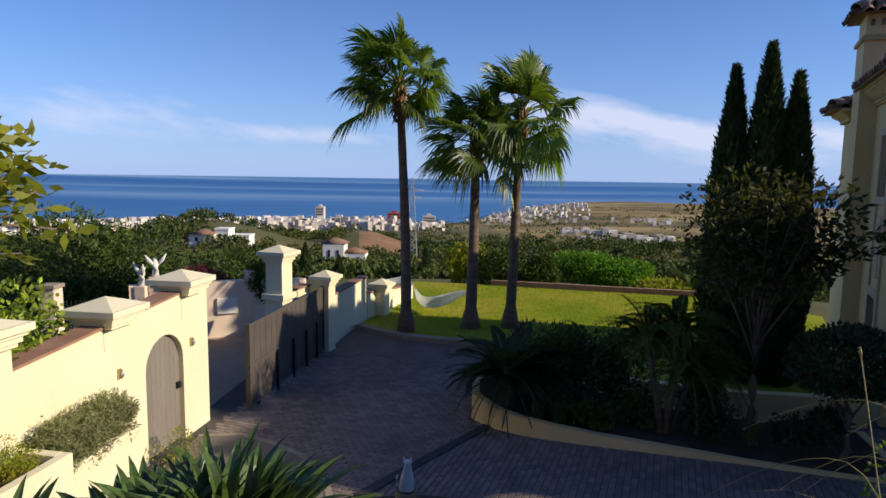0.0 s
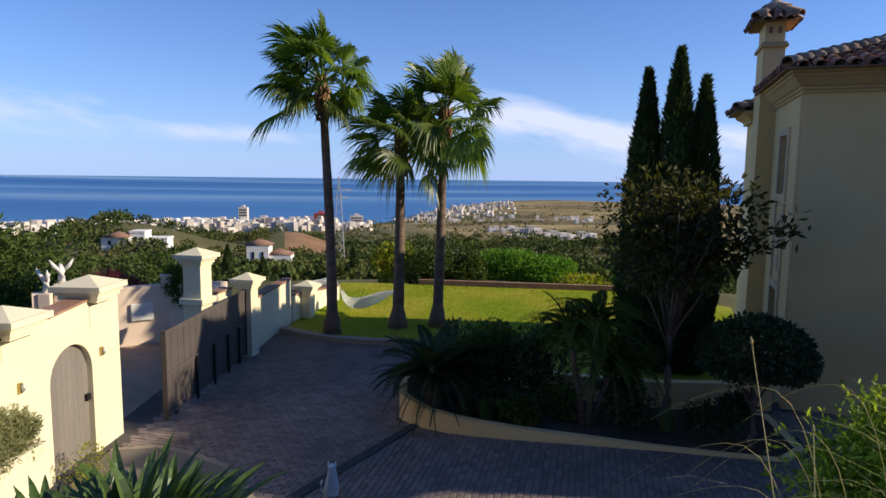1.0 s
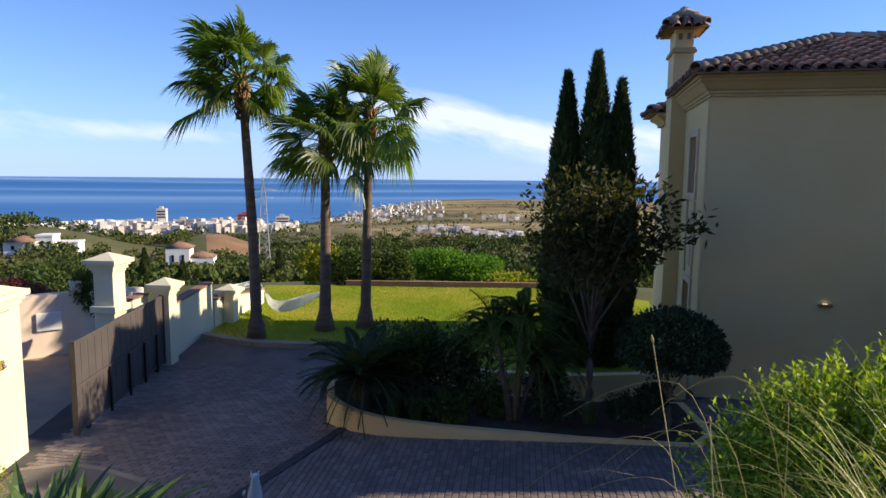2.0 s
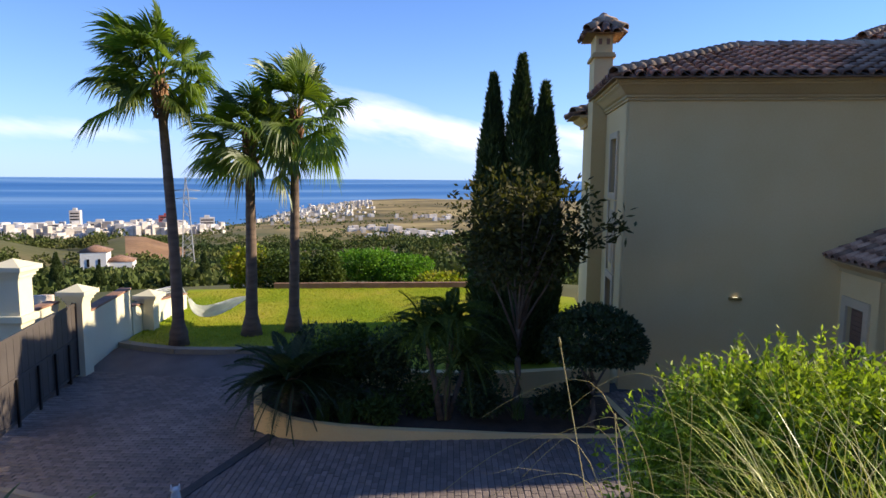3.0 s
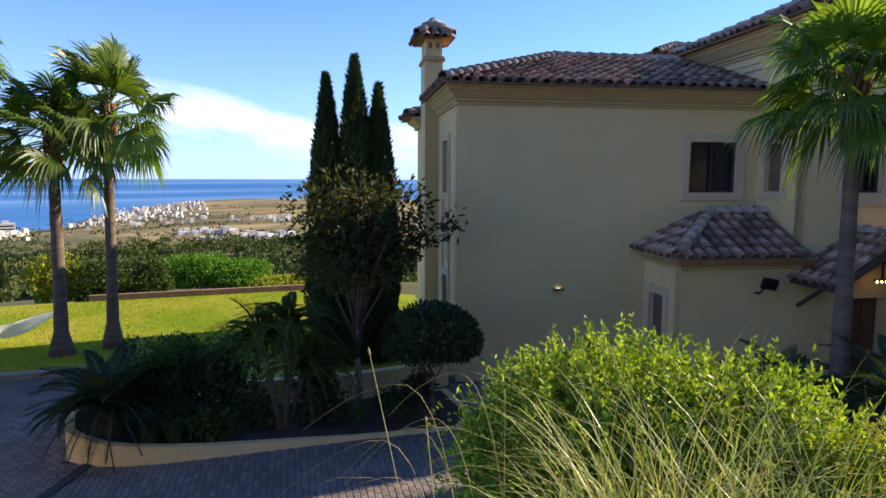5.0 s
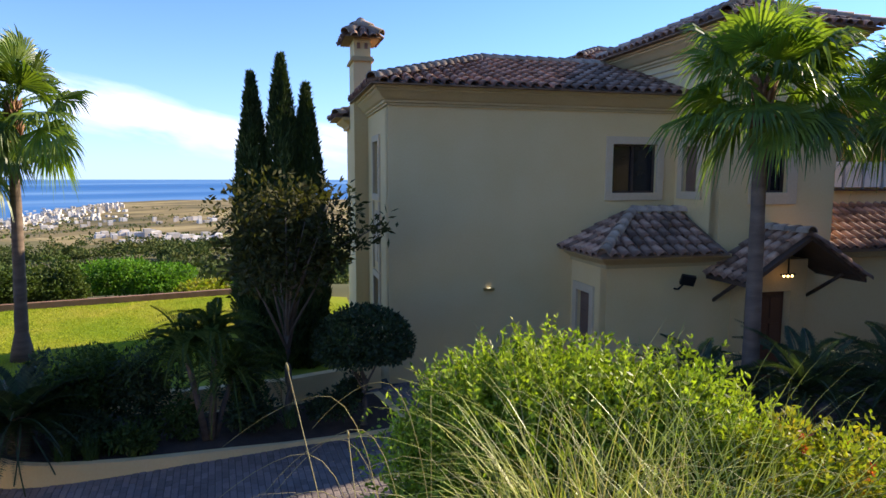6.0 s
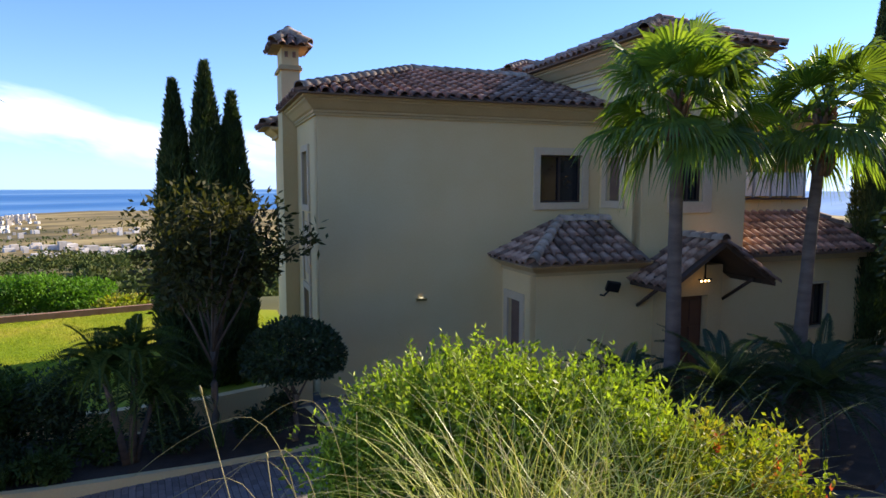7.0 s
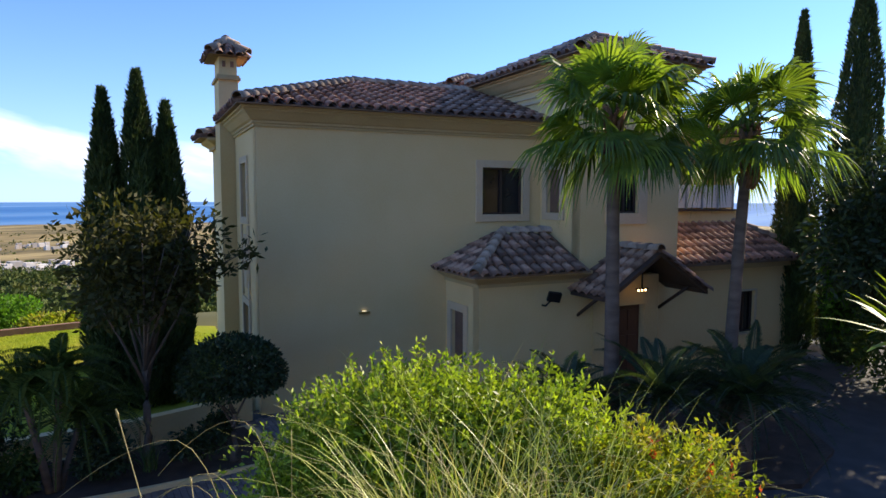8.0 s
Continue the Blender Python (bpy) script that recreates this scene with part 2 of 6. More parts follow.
BULB.node_tree.nodes["Principled BSDF"].inputs["Emission Color"].default_value = (1, 0.62, 0.25, 1)
BULB.node_tree.nodes["Principled BSDF"].inputs["Emission Strength"].default_value = 5.0

DIMGLOW = BULB.copy()
DIMGLOW.name = "dim_lamp_glow"
DIMGLOW.node_tree.nodes["Principled BSDF"].inputs["Emission Color"].default_value = (1, 0.9, 0.55, 1)
DIMGLOW.node_tree.nodes["Principled BSDF"].inputs["Emission Strength"].default_value = 0.9


# ---- mesh helpers ----
def part(name, bm, mat, parent=None, label=""):
    me = bpy.data.meshes.new(name)
    bm.to_mesh(me)
    bm.free()
    return piece(name, me, mat, parent, label)


def piece(name, me, mat, parent=None, label="", m=None):
    if mat is not None and not me.materials:
        me.materials.append(mat)
    ob = new(name, me)
    ob.parent = parent
    if m is not None:
        ob.matrix_basis = m
    return tagged(ob, label)


def thing(name, label, category, at=(0, 0, 0), group="", kind=""):
    ob = new(name)
    ob.location = at
    ob.empty_display_size = 0.2
    return tagged(ob, label, category, group, kind)


def local(parent, x, y, z):
    p = parent.location if parent is not None else Vector((0, 0, 0))
    return Vector((x, y, z)) - p


def add_prism(bm, pts, z0, z1):
    """A solid over a plan polygon between two heights (numbers or one per corner)."""
    k = len(pts)
    za = z0 if isinstance(z0, (list, tuple)) else [z0] * k
    zb = z1 if isinstance(z1, (list, tuple)) else [z1] * k
    a = [bm.verts.new((p[0], p[1], h)) for p, h in zip(pts, za)]
    b = [bm.verts.new((p[0], p[1], h)) for p, h in zip(pts, zb)]
    fs = [bm.faces.new(a[::-1]), bm.faces.new(b)]
    for i in range(k):
        j = (i + 1) % k
        fs.append(bm.faces.new((a[i], a[j], b[j], b[i])))
    bmesh.ops.recalc_face_normals(bm, faces=fs)
    return fs


def prism(pts, z0, z1, bevel=0.0):
    bm = bmesh.new()
    add_prism(bm, pts, z0, z1)
    if bevel:
        bmesh.ops.bevel(bm, geom=bm.edges[:], offset=bevel, segments=2, affect="EDGES", profile=0.6)
    return bm


def block(x0, y0, z0, x1, y1, z1, bevel=0.0):
    return prism([(x0, y0), (x1, y0), (x1, y1), (x0, y1)], z0, z1, bevel)


def shift(bm, m):
    bmesh.ops.transform(bm, matrix=m, verts=bm.verts)
    return bm


def add_tube(bm, path, radii, sides=10, cap=True):
    """A round body along a path of points."""
    rings = []
    path = [Vector(p) for p in path]
    for i, p in enumerate(path):
        d = (path[min(i + 1, len(path) - 1)] - path[max(i - 1, 0)]).normalized()
        q = d.to_track_quat("Z", "Y")
        r = radii[i] if isinstance(radii, (list, tuple)) else radii
        rings.append([bm.verts.new(p + q @ Vector((math.cos(a) * r, math.sin(a) * r, 0))) for a in (2 * math.pi * k / sides for k in range(sides))])
    for a, b in zip(rings, rings[1:]):
        for k in range(sides):
            f = bm.faces.new((a[k], a[(k + 1) % sides], b[(k + 1) % sides], b[k]))
            f.smooth = True
    if cap:
        bm.faces.new(rings[0][::-1])
        bm.faces.new(rings[-1])
    return bm


def tube(path, radii, sides=10):
    return add_tube(bmesh.new(), path, radii, sides)


def quad_mesh(name, v):
    """One mesh of many loose four-cornered faces; v has the shape (count, 4, 3)."""
    v = np.asarray(v, dtype=np.float32)
    k = len(v)
    me = bpy.data.meshes.new(name)
    me.vertices.add(4 * k)
    me.vertices.foreach_set("co", v.reshape(-1))
    me.loops.add(4 * k)
    me.loops.foreach_set("vertex_index", np.arange(4 * k, dtype=np.int32))
    me.polygons.add(k)
    me.polygons.foreach_set("loop_start", np.arange(0, 4 * k, 4, dtype=np.int32))
    me.update(calc_edges=True)
    return me


def unit(a):
    return a / (np.linalg.norm(a, axis=-1, keepdims=True) + 1e-9)


def leaves(points, out, length, width, rng, spread=0.8, droop=0.0):
    """Pointed leaves at points, growing roughly along out."""
    k = len(points)
    d = unit(out + rng.normal(0, spread, (k, 3)) + np.array([0, 0, -droop]))
    side = unit(np.cross(d, rng.normal(0, 1, (k, 3))))
    ln = (length * rng.uniform(0.6, 1.25, k))[:, None]
    wd = (width * rng.uniform(0.7, 1.2, k))[:, None] * 0.5
    mid = points + d * ln * 0.5
    return np.stack([points, mid + side * wd, points + d * ln, mid - side * wd], axis=1)


def lumpy(rng, count, centre, radii, lobes=9, fill=0.35):
    """Points and outward directions of an uneven crown made of overlapping lobes."""
    centre, radii = np.array(centre, float), np.array(radii, float)
    lc = unit(rng.normal(0, 1, (lobes, 3))) * rng.uniform(0.35, 0.72, (lobes, 1))
    lr = rng.uniform(0.32, 0.55, lobes)
    pick = rng.integers(0, lobes, count)
    d = unit(rng.normal(0, 1, (count, 3)))
    r = lr[pick] * (1 - fill * rng.random(count) ** 1.6)
    return centre + (lc[pick] + d * r[:, None]) * radii, d


def limb_paths(rng, base, top, crown, count, r0):
    """A trunk with limbs that fork into the crown."""
    bm = bmesh.new()
    base, top, crown = Vector(base), Vector(top), Vector(crown)
    steps = 7
    path = [base.lerp(top, i / steps) + Vector((rng.normal(0, 0.02), rng.normal(0, 0.02), 0)) for i in range(steps + 1)]
    add_tube(bm, path, [r0 * (1.25 if i == 0 else 1 - 0.4 * i / steps) for i in range(steps + 1)], 9)
    for _ in range(count):
        a = rng.uniform(0, 2 * math.pi)
        s = path[steps - int(rng.integers(0, 3))]
        e = top + Vector((math.cos(a) * crown.x * rng.uniform(0.3, 0.8), math.sin(a) * crown.y * rng.uniform(0.3, 0.8), crown.z * rng.uniform(0.5, 1.6)))
        m = s.lerp(e, 0.5) + Vector((rng.normal(0, 0.06), rng.normal(0, 0.06), 0.08))
        add_tube(bm, [s, m, e], [r0 * 0.36, r0 * 0.24, r0 * 0.09], 6)
    return bm


# ---- land, sea and distance ----
def smooth(a, b, x):
    t = max(0.0, min(1.0, (x - a) / (b - a)))
    return t * t * (3 - 2 * t)


def interp(x, xs, ys):
    return float(np.interp(x, xs, ys))


def land_height(x, y):
    """The hillside falls from the garden to a valley, then the town plain and the coast; dry hills rise to the right."""
    r, a = math.hypot(x, y), math.degrees(math.atan2(x, y))
    # unseen hill added behind the terrace, rising so that it blocks sky light
    back = smooth(125, 150, abs(a))
    if back > 0:
        return -0.35 + back * min(60.0, max(0.0, r - 13) * 0.62)
    if abs(a) > 90:
        return -0.35 - max(0.0, r - 60) * 0.05
    dip = interp(r, (30, 45, 80, 140, 250, 450, 800, 1300, 1700, 2400), (11.2, 11.0, 10.0, 8.6, 7.0, 5.9, 5.3, 4.6, 3.75, 2.7))
    dry = interp(r, (30, 45, 80, 140, 250, 450, 800, 1300, 1700, 2400), (11.2, 11.0, 10.0, 8.4, 7.0, 6.1, 5.2, 3.6, 2.6, 2.02))
    k = smooth(-3, 15, a)
    dip = dip * (1 - k) + dry * k
    # wooded knoll on the left and an earth cut beside it
    dip -= 2.5 * math.exp(-((a + 21) / 7.5) ** 2 - ((r - 270) / 75) ** 2)
    dip -= 1.5 * math.exp(-((a + 7) / 3.2) ** 2 - ((r - 300) / 60) ** 2)
    z = 5.1 - r * math.tan(radians(dip))
    bump = noise.noise(Vector((x * 0.009, y * 0.009, 3.1))) * min(14, r * 0.03) * smooth(60, 200, r)
    z += bump * interp(r, (700, 1300), (1.0, 0.15))
    z = z * (1 - smooth(75, 90, abs(a))) + (-0.35 - max(0.0, r - 60) * 0.05) * smooth(75, 90, abs(a))
    near = smooth(31, 44, r)
    return -0.35 * (1 - near) + z * near


def land():
    radii = [0.5, 12, 24, 30, 34, 38, 44, 52, 62, 75, 90, 110, 135, 165, 200, 235, 270, 310, 360, 420, 500, 600, 720, 860, 1000, 1150, 1300, 1450, 1600, 1750, 1950, 2150, 2400]
    angles = [a * 1.5 for a in range(-120, 121)]
    bm = bmesh.new()
    grid = [[bm.verts.new((r * math.sin(radians(a)), r * math.cos(radians(a)), land_height(r * math.sin(radians(a)), r * math.cos(radians(a))))) for a in angles] for r in radii]
    for i in range(len(radii) - 1):
        for j in range(len(angles) - 1):
            f = bm.faces.new((grid[i][j], grid[i][j + 1], grid[i + 1][j + 1], grid[i + 1][j]))
            f.smooth = True
            f.material_index = 1 if (abs(angles[j]) < 80 and angles[j] > 2 + 3 * math.sin(radii[i] * 0.01) and radii[i] > 640 - 6 * angles[j]) else 0
            if -8.5 < angles[j] < -3 and 230 < radii[i] < 300:
                f.material_index = 2
    bmesh.ops.recalc_face_normals(bm, faces=bm.faces)
    ob = part("ground", bm, TERRAIN)
    ob.data.materials.append(FIELD)
    ob.data.materials.append(CLIFF)
    return tagged(ob, "sloping hillside with dry grass, scrub and bare earth", "ground", kind="structure")


land()


def sea_height(r):
    return 5.1 - interp(r, (1300, 4800), (106, 31))


def sea():
    bm = bmesh.new()
    radii, angles = [1300, 1700, 2100, 2600, 3200, 3900, 4800], [a * 4 for a in range(-25, 31)]
    grid = [[bm.verts.new((r * math.sin(radians(a)), r * math.cos(radians(a)), sea_height(r))) for a in angles] for r in radii]
    for i in range(len(radii) - 1):
        for j in range(len(angles) - 1):
            bm.faces.new((grid[i][j], grid[i][j + 1], grid[i + 1][j + 1], grid[i + 1][j]))
    bmesh.ops.recalc_face_normals(bm, faces=bm.faces)
    return tagged(part("water", bm, SEA), "deep blue sea reaching the horizon", "sea", kind="structure")


sea()


def polar(a, r):
    return r * math.sin(radians(a)), r * math.cos(radians(a))


def town():
    rng = np.random.default_rng(4)
    verts, faces = [], []

    def house_block(x, y, z0, z1, w, d, q):
        c, s_ = math.cos(q), math.sin(q)
        k = len(verts)
        for z in (z0, z1):
            verts.extend((x + c * i * w - s_ * j * d, y + s_ * i * w + c * j * d, z) for i, j in ((-1, -1), (1, -1), (1, 1), (-1, 1)))
        faces.append((k + 4, k + 5, k + 6, k + 7))
        faces.extend((k + i, k + (i + 1) % 4, k + 4 + (i + 1) % 4, k + 4 + i) for i in range(4))

    made = 0
    while made < 19000:
        a, r = rng.uniform(-36, 13), rng.uniform(940, 2200)
        if a > 0 and r < 1350:
            continue
        if a > -1 and rng.random() > interp(a, (-1, 3, 13), (0.9, 0.28, 0.07)):
            continue
        x, y = polar(a, r)
        z = land_height(x, y)
        made += 1
        if z < sea_height(r) + 2.5:
            continue
        h = rng.choice([5, 7, 10, 14, 19], p=[0.34, 0.32, 0.2, 0.1, 0.04])
        k = 0.6 if a > -3 else 1.0
        house_block(x, y, z - 3, z + h * k, rng.uniform(2.6, 6.5) * k, rng.uniform(3, 6) * k, rng.uniform(0, 1.5))
    for _ in range(160):
        a, r = rng.uniform(4, 20), rng.uniform(1150, 2100)
        if r > 1300 and a > 11:
            r = rng.uniform(620, 760)
        x, y = polar(a, r)
        z = land_height(x, y) - 3
        w = rng.uniform(2, 5)
        house_block(x, y, z, z + rng.uniform(5, 10), w, w, 0)
    me = bpy.data.meshes.new("town_buildings")
    me.from_pydata(verts, [], faces)
    tagged(piece("town_buildings", me, TOWN), "white and cream coastal town houses and flats", "buildings", kind="stuff")


town()


def far_block(a, r, w, d, h, mat, label):
    x, y = polar(a, r)
    z = land_height(x, y)
    t = thing("apartment_block", label, "building", (x, y, z), "far apartment blocks")
    part("wall", block(-w, -d, -4, w, d, h), mat, t)
    part("roof", block(-w * 0.4, -d * 0.5, h, w * 0.3, d * 0.5, h + 4), mat, t)
    for k in range(int(h // 5)):
        part("window", block(-w * 0.85, -d - 0.15, 2 + 5 * k, w * 0.85, -d, 4.2 + 5 * k), DARKGLASS, t)


far_block(-10.9, 1250, 8, 9, 38, TOWN, "tall white apartment tower above the town")
far_block(-4.3, 1250, 14, 9, 26, TOWNRED, "red brick apartment block among white houses")
far_block(-12.6, 1060, 13, 10, 20, TOWN, "white apartment block on the edge of town")
far_block(-9.2, 1040, 14, 10, 21, TOWN, "white apartment block on the edge of town")
far_block(-6.8, 1060, 12, 10, 18, TOWN, "cream apartment block on the edge of town")
far_block(-1.2, 1200, 12, 10, 22, TOWN, "cream apartment block above the valley")


def woods():
    """Scrub and trees on the slopes between garden and town, and unseen scrub added behind the terrace."""
    rng = np.random.default_rng(8)
    out = []
    made = 0
    while made < 5200:
        r = 42 * (640 / 42) ** rng.random()
        a = rng.uniform(-48, 62)
        x, y = polar(a, r)
        if -8.5 < a < -3 and 215 < r < 300:
            continue
        if r > 130 and noise.noise(Vector((x * 0.02, y * 0.02, 7.7))) > 0.12 + 0.1 * rng.random():
            continue
        z = land_height(x, y)
        s = rng.uniform(0.7, 1.3) * interp(r, (42, 120, 400, 640), (1.2, 2.2, 3.3, 3.6))
        k = int(interp(r, (42, 150, 640), (260, 110, 50)))
        d = unit(rng.normal(0, 1, (k, 3)))
        d[:, 2] = np.abs(d[:, 2])
        p = np.array([x, y, z + s * 0.3]) + d * np.array([s, s, s * rng.uniform(0.7, 1.2)]) * rng.uniform(0.6, 1.0, (k, 1))
        out.append(leaves(p, d, s * 0.36, s * 0.27, rng, 0.6))
        made += 1
    for _ in range(1300):
        r, a = rng.uniform(620, 1700), rng.uniform(-2, 60)
        x, y = polar(a, r)
        if noise.noise(Vector((x * 0.006, y * 0.012, 1.7))) < 0.05:
            continue
        s, k = rng.uniform(3, 7), 14
        d = unit(rng.normal(0, 1, (k, 3)))
        d[:, 2] = np.abs(d[:, 2])
        out.append(leaves(np.array([x, y, land_height(x, y)]) + d * np.array([s * 1.6, s * 1.6, s * 0.7]), d, s * 0.7, s * 0.5, rng, 0.6))
    # unseen scrub added on the rear hill, cutting sky light from that side
    for _ in range(700):
        r, a = rng.uniform(16, 75), rng.uniform(140, 220)
        x, y = polar(a, r)
        z = land_height(x, y)
        s, k = rng.uniform(1.2, 2.6), 60
        d = unit(rng.normal(0, 1, (k, 3)))
        d[:, 2] = np.abs(d[:, 2])
        out.append(leaves(np.array([x, y, z]) + d * np.array([s, s, s * 1.3]), d, s * 0.6, s * 0.45, rng, 0.6))
    ob = piece("woodland", quad_mesh("woodland", np.concatenate(out)), WOODS)
    tagged(ob, "dense dark green scrub and trees on the slopes", "trees", kind="stuff")


woods()


def far_house(a, r, w, d, h, label, roof, lift=0.0):
    x, y = polar(a, r)
    z = land_height(x, y) + lift
    t = thing("white_house", label, "house", (x, y, z), "far white houses")
    part("wall", block(-w, -d, -4, w, d, h), WHITE, t)
    part("roof", prism([(-w * 1.06, -d * 1.06), (w * 1.06, -d * 1.06), (w * 1.06, d * 1.06), (-w * 1.06, d * 1.06)], h, h + 0.5) if not roof else shift(tube([(0, 0, h), (0, 0, h + roof)], [max(w, d) * 1.45, 0.2], 4), Matrix.Rotation(radians(45), 4, "Z")), TILES if roof else WHITE, t)
    for k in (-0.5, 0.35):
        part("window", block(w * k, -d - 0.1, h * 0.35, w * (k + 0.2), -d, h * 0.7), DARKGLASS, t)


far_house(-20.6, 215, 4.0, 3, 3.4, "white villa with tiled roof on the wooded knoll", 1.6)
far_house(-19.0, 216, 2.2, 3, 4.6, "white flat-roofed villa wing on the knoll", 0)
far_house(-17.6, 218, 3.2, 3, 2.6, "low white villa wing on the knoll", 0)
far_house(-9.6, 150, 2.4, 3, 4.6, "white house with tiled roof below the garden", 1.3, 2.6)
far_house(-7.9, 150, 2.8, 3, 2.6, "low white house below the garden", 1.2, 2.2)


def pylon():
    x, y = polar(-2.75, 170)
    z = land_height(x, y) - 1
    top = 5.1 + 170 * math.tan(radians(-0.25))
    t = thing("electricity_pylon", "grey steel lattice electricity pylon on the slope", "pylon", (x, y, z))
    h = top - z
    levels = [i / 12 for i in range(13)]
    wid = [1.75 * (1 - 0.82 * f) * (0.9 if f < 0.9 else 0.4) for f in levels]
    for sx, sy in ((-1, -1), (1, -1), (1, 1), (-1, 1)):
        part("leg", tube([(sx * w, sy * w, h * f) for f, w in zip(levels, wid)], 0.085, 5), PYLON, t)
    for i in range(12):
        a, b = wid[i], wid[i + 1]
        bm = bmesh.new()
        for p, q in (((-1, -1), (1, -1)), ((1, -1), (1, 1)), ((1, 1), (-1, 1)), ((-1, 1), (-1, -1))):
            add_tube(bm, [(p[0] * a, p[1] * a, h * levels[i]), (q[0] * b, q[1] * b, h * levels[i + 1])], 0.04, 4)
            add_tube(bm, [(q[0] * a, q[1] * a, h * levels[i]), (p[0] * b, p[1] * b, h * levels[i + 1])], 0.04, 4)
        part("brace", bm, PYLON, t)
    for zf, w in ((0.78, 2.6), (0.86, 3.4)):
        bm = tube([(-w, 0, h * zf), (0, 0, h * zf + 0.5), (w, 0, h * zf)], 0.07, 5)
        add_tube(bm, [(-w, 0, h * zf), (w, 0, h * zf)], 0.07, 5)
        part("cross_arm", bm, PYLON, t)


pylon()

# ---- drive, lawn, planter ----
WALL_A, WALL_B = Vector((-5.845, 5.273)), Vector((-4.735, 12.59))      # arched wall
GATE_A, GATE_B = Vector((-4.08, 13.05)), Vector((-3.38, 17.81))    # open gate leaf
WALL_E = Vector((-2.45, 20.6))
bm = bmesh.new()
add_prism(bm, [(-9, -8), (30, -8), (30, 12.5), (9.2, 13.2), (2.6, 18.3), (-2.5, 21.2), (-6.5, 22), (-14, 22), (-14, 9)], -0.3, 0.0)
drive = tagged(part("road", bm, JOINT), "driveway of dark grey granite setts", "driveway", kind="structure")

bm = bmesh.new()
add_prism(bm, [(-10, 13.4), (-5.0, 13.4), (-4.75, 16.0), (-5.6, 19.6), (-10, 18.4)], -0.05, 0.006)
tagged(part("pavement", bm, LANE), "beaten brown earth lane outside the gate", "lane", kind="structure")

LAWN_Z = 0.32
bm = bmesh.new()
add_prism(bm, [(-2.55, 19.75), (-1.9, 19.15), (-1.1, 18.6), (0.0, 18.2), (2.3, 17.65), (3.2, 15.5), (6.0, 13.6), (9.6, 14.0), (13.5, 22), (11, 25.3), (2.2, 27.6), (-1.2, 28.2)], -0.2, LAWN_Z)
lawn = tagged(part("lawn", bm, LAWN), "sunlit mown lawn with yellowish patches", "lawn", kind="structure")
bm = bmesh.new()
kerb_line = [(-2.62, 19.75), (-1.9, 19.1), (-1.1, 18.55), (0.0, 18.15), (0.9, 17.95), (2.3, 17.6), (2.75, 16.9), (3.1, 15.5)]
for p, q in zip(kerb_line, kerb_line[1:]):
    p, q = Vector(p), Vector(q)
    s = Vector(((q - p).y, -(q - p).x)).normalized() * 0.14
    add_prism(bm, [p - s, p + s, q + s, q - s], -0.05, 0.36)
tagged(part("kerb", bm, KERB), "pale stone kerb along the lawn", "kerb", kind="structure")
bm = bmesh.new()
ramp = [Vector(p) for p in kerb_line[:6]]
fall = [(ramp[min(k + 1, 5)] - ramp[max(k - 1, 0)]).normalized() for k in range(6)]
fall = [Vector((d.y, -d.x)) if -d.x < 0 else Vector((-d.y, d.x)) for d in fall]
for k in range(5):
    add_prism(bm, [ramp[k] + fall[k] * 1.5, ramp[k + 1] + fall[k + 1] * 1.5, ramp[k + 1] + fall[k + 1] * 0.12, ramp[k] + fall[k] * 0.12], -0.1, [0.0, 0.0, 0.22, 0.22])
bmesh.ops.remove_doubles(bm, verts=bm.verts, dist=0.0005)
tagged(part("drive_ramp", bm, RAMP), "driveway surface rising to the lawn kerb", "driveway", kind="structure")

PL = [(0.68, 12.9), (0.85, 12.62), (1.15, 12.3), (1.55, 12.05), (2.1, 11.82), (2.8, 11.6), (3.6, 11.38), (4.6, 11.1), (5.6, 10.82), (6.6, 10.5), (7.6, 10.2), (8.2, 10.6), (8.6, 12.3)]
PL_BACK = [(8.6, 12.3), (6.6, 12.85), (4.6, 13.5), (3.2, 14.6), (2.2, 15.6), (1.2, 15.2), (0.75, 14.0)]
def planter_top(p):
    return interp(p[0], (0.7, 1.0, 1.6, 2.8, 3.6, 5.6, 8.0), (0.57, 0.46, 0.38, 0.26, 0.20, 0.10, 0.07))
t = thing("planter", "curved low cream planter wall filled with dark soil", "planter", (3.5, 12, 0), kind="structure")
bm = bmesh.new()
ring = PL + PL_BACK[1:]
for i in range(len(ring)):
    p, q = Vector(ring[i]), Vector(ring[(i + 1) % len(ring)])
    c = Vector((4.2, 12.8))
    pi, qi = p + (c - p).normalized() * 0.16, q + (c - q).normalized() * 0.16
    add_prism(bm, [p - Vector((3.5, 12)), q - Vector((3.5, 12)), qi - Vector((3.5, 12)), pi - Vector((3.5, 12))], -0.05, [planter_top(p), planter_top(q), planter_top(q), planter_top(p)])
bmesh.ops.remove_doubles(bm, verts=bm.verts, dist=0.0005)
part("wall", bm, PLASTER, t)
bm = bmesh.new()
inner = [Vector(p) + (Vector((4.2, 12.8)) - Vector(p)).normalized() * 0.12 - Vector((3.5, 12)) for p in ring]
add_prism(bm, inner, 0.0, [max(planter_top(p) - 0.05, 0.05) for p in ring])
part("soil", bm, SOIL, t, "dark bark soil")
# low cream wall behind the planter, at the lawn's edge
bm = bmesh.new()
back = [(2.9, 15.0), (4.4, 13.75), (6.4, 13.05), (8.9, 12.75)]
for p, q in zip(back, back[1:]):
    p, q = Vector(p), Vector(q)
    s = Vector(((q - p).y, -(q - p).x)).normalized() * 0.11
    add_prism(bm, [p - s, p + s, q + s, q - s], 0.0, 0.62)
tagged(part("garden_wall", bm, PLASTER), "low cream wall between planter and lawn", "wall", kind="structure")

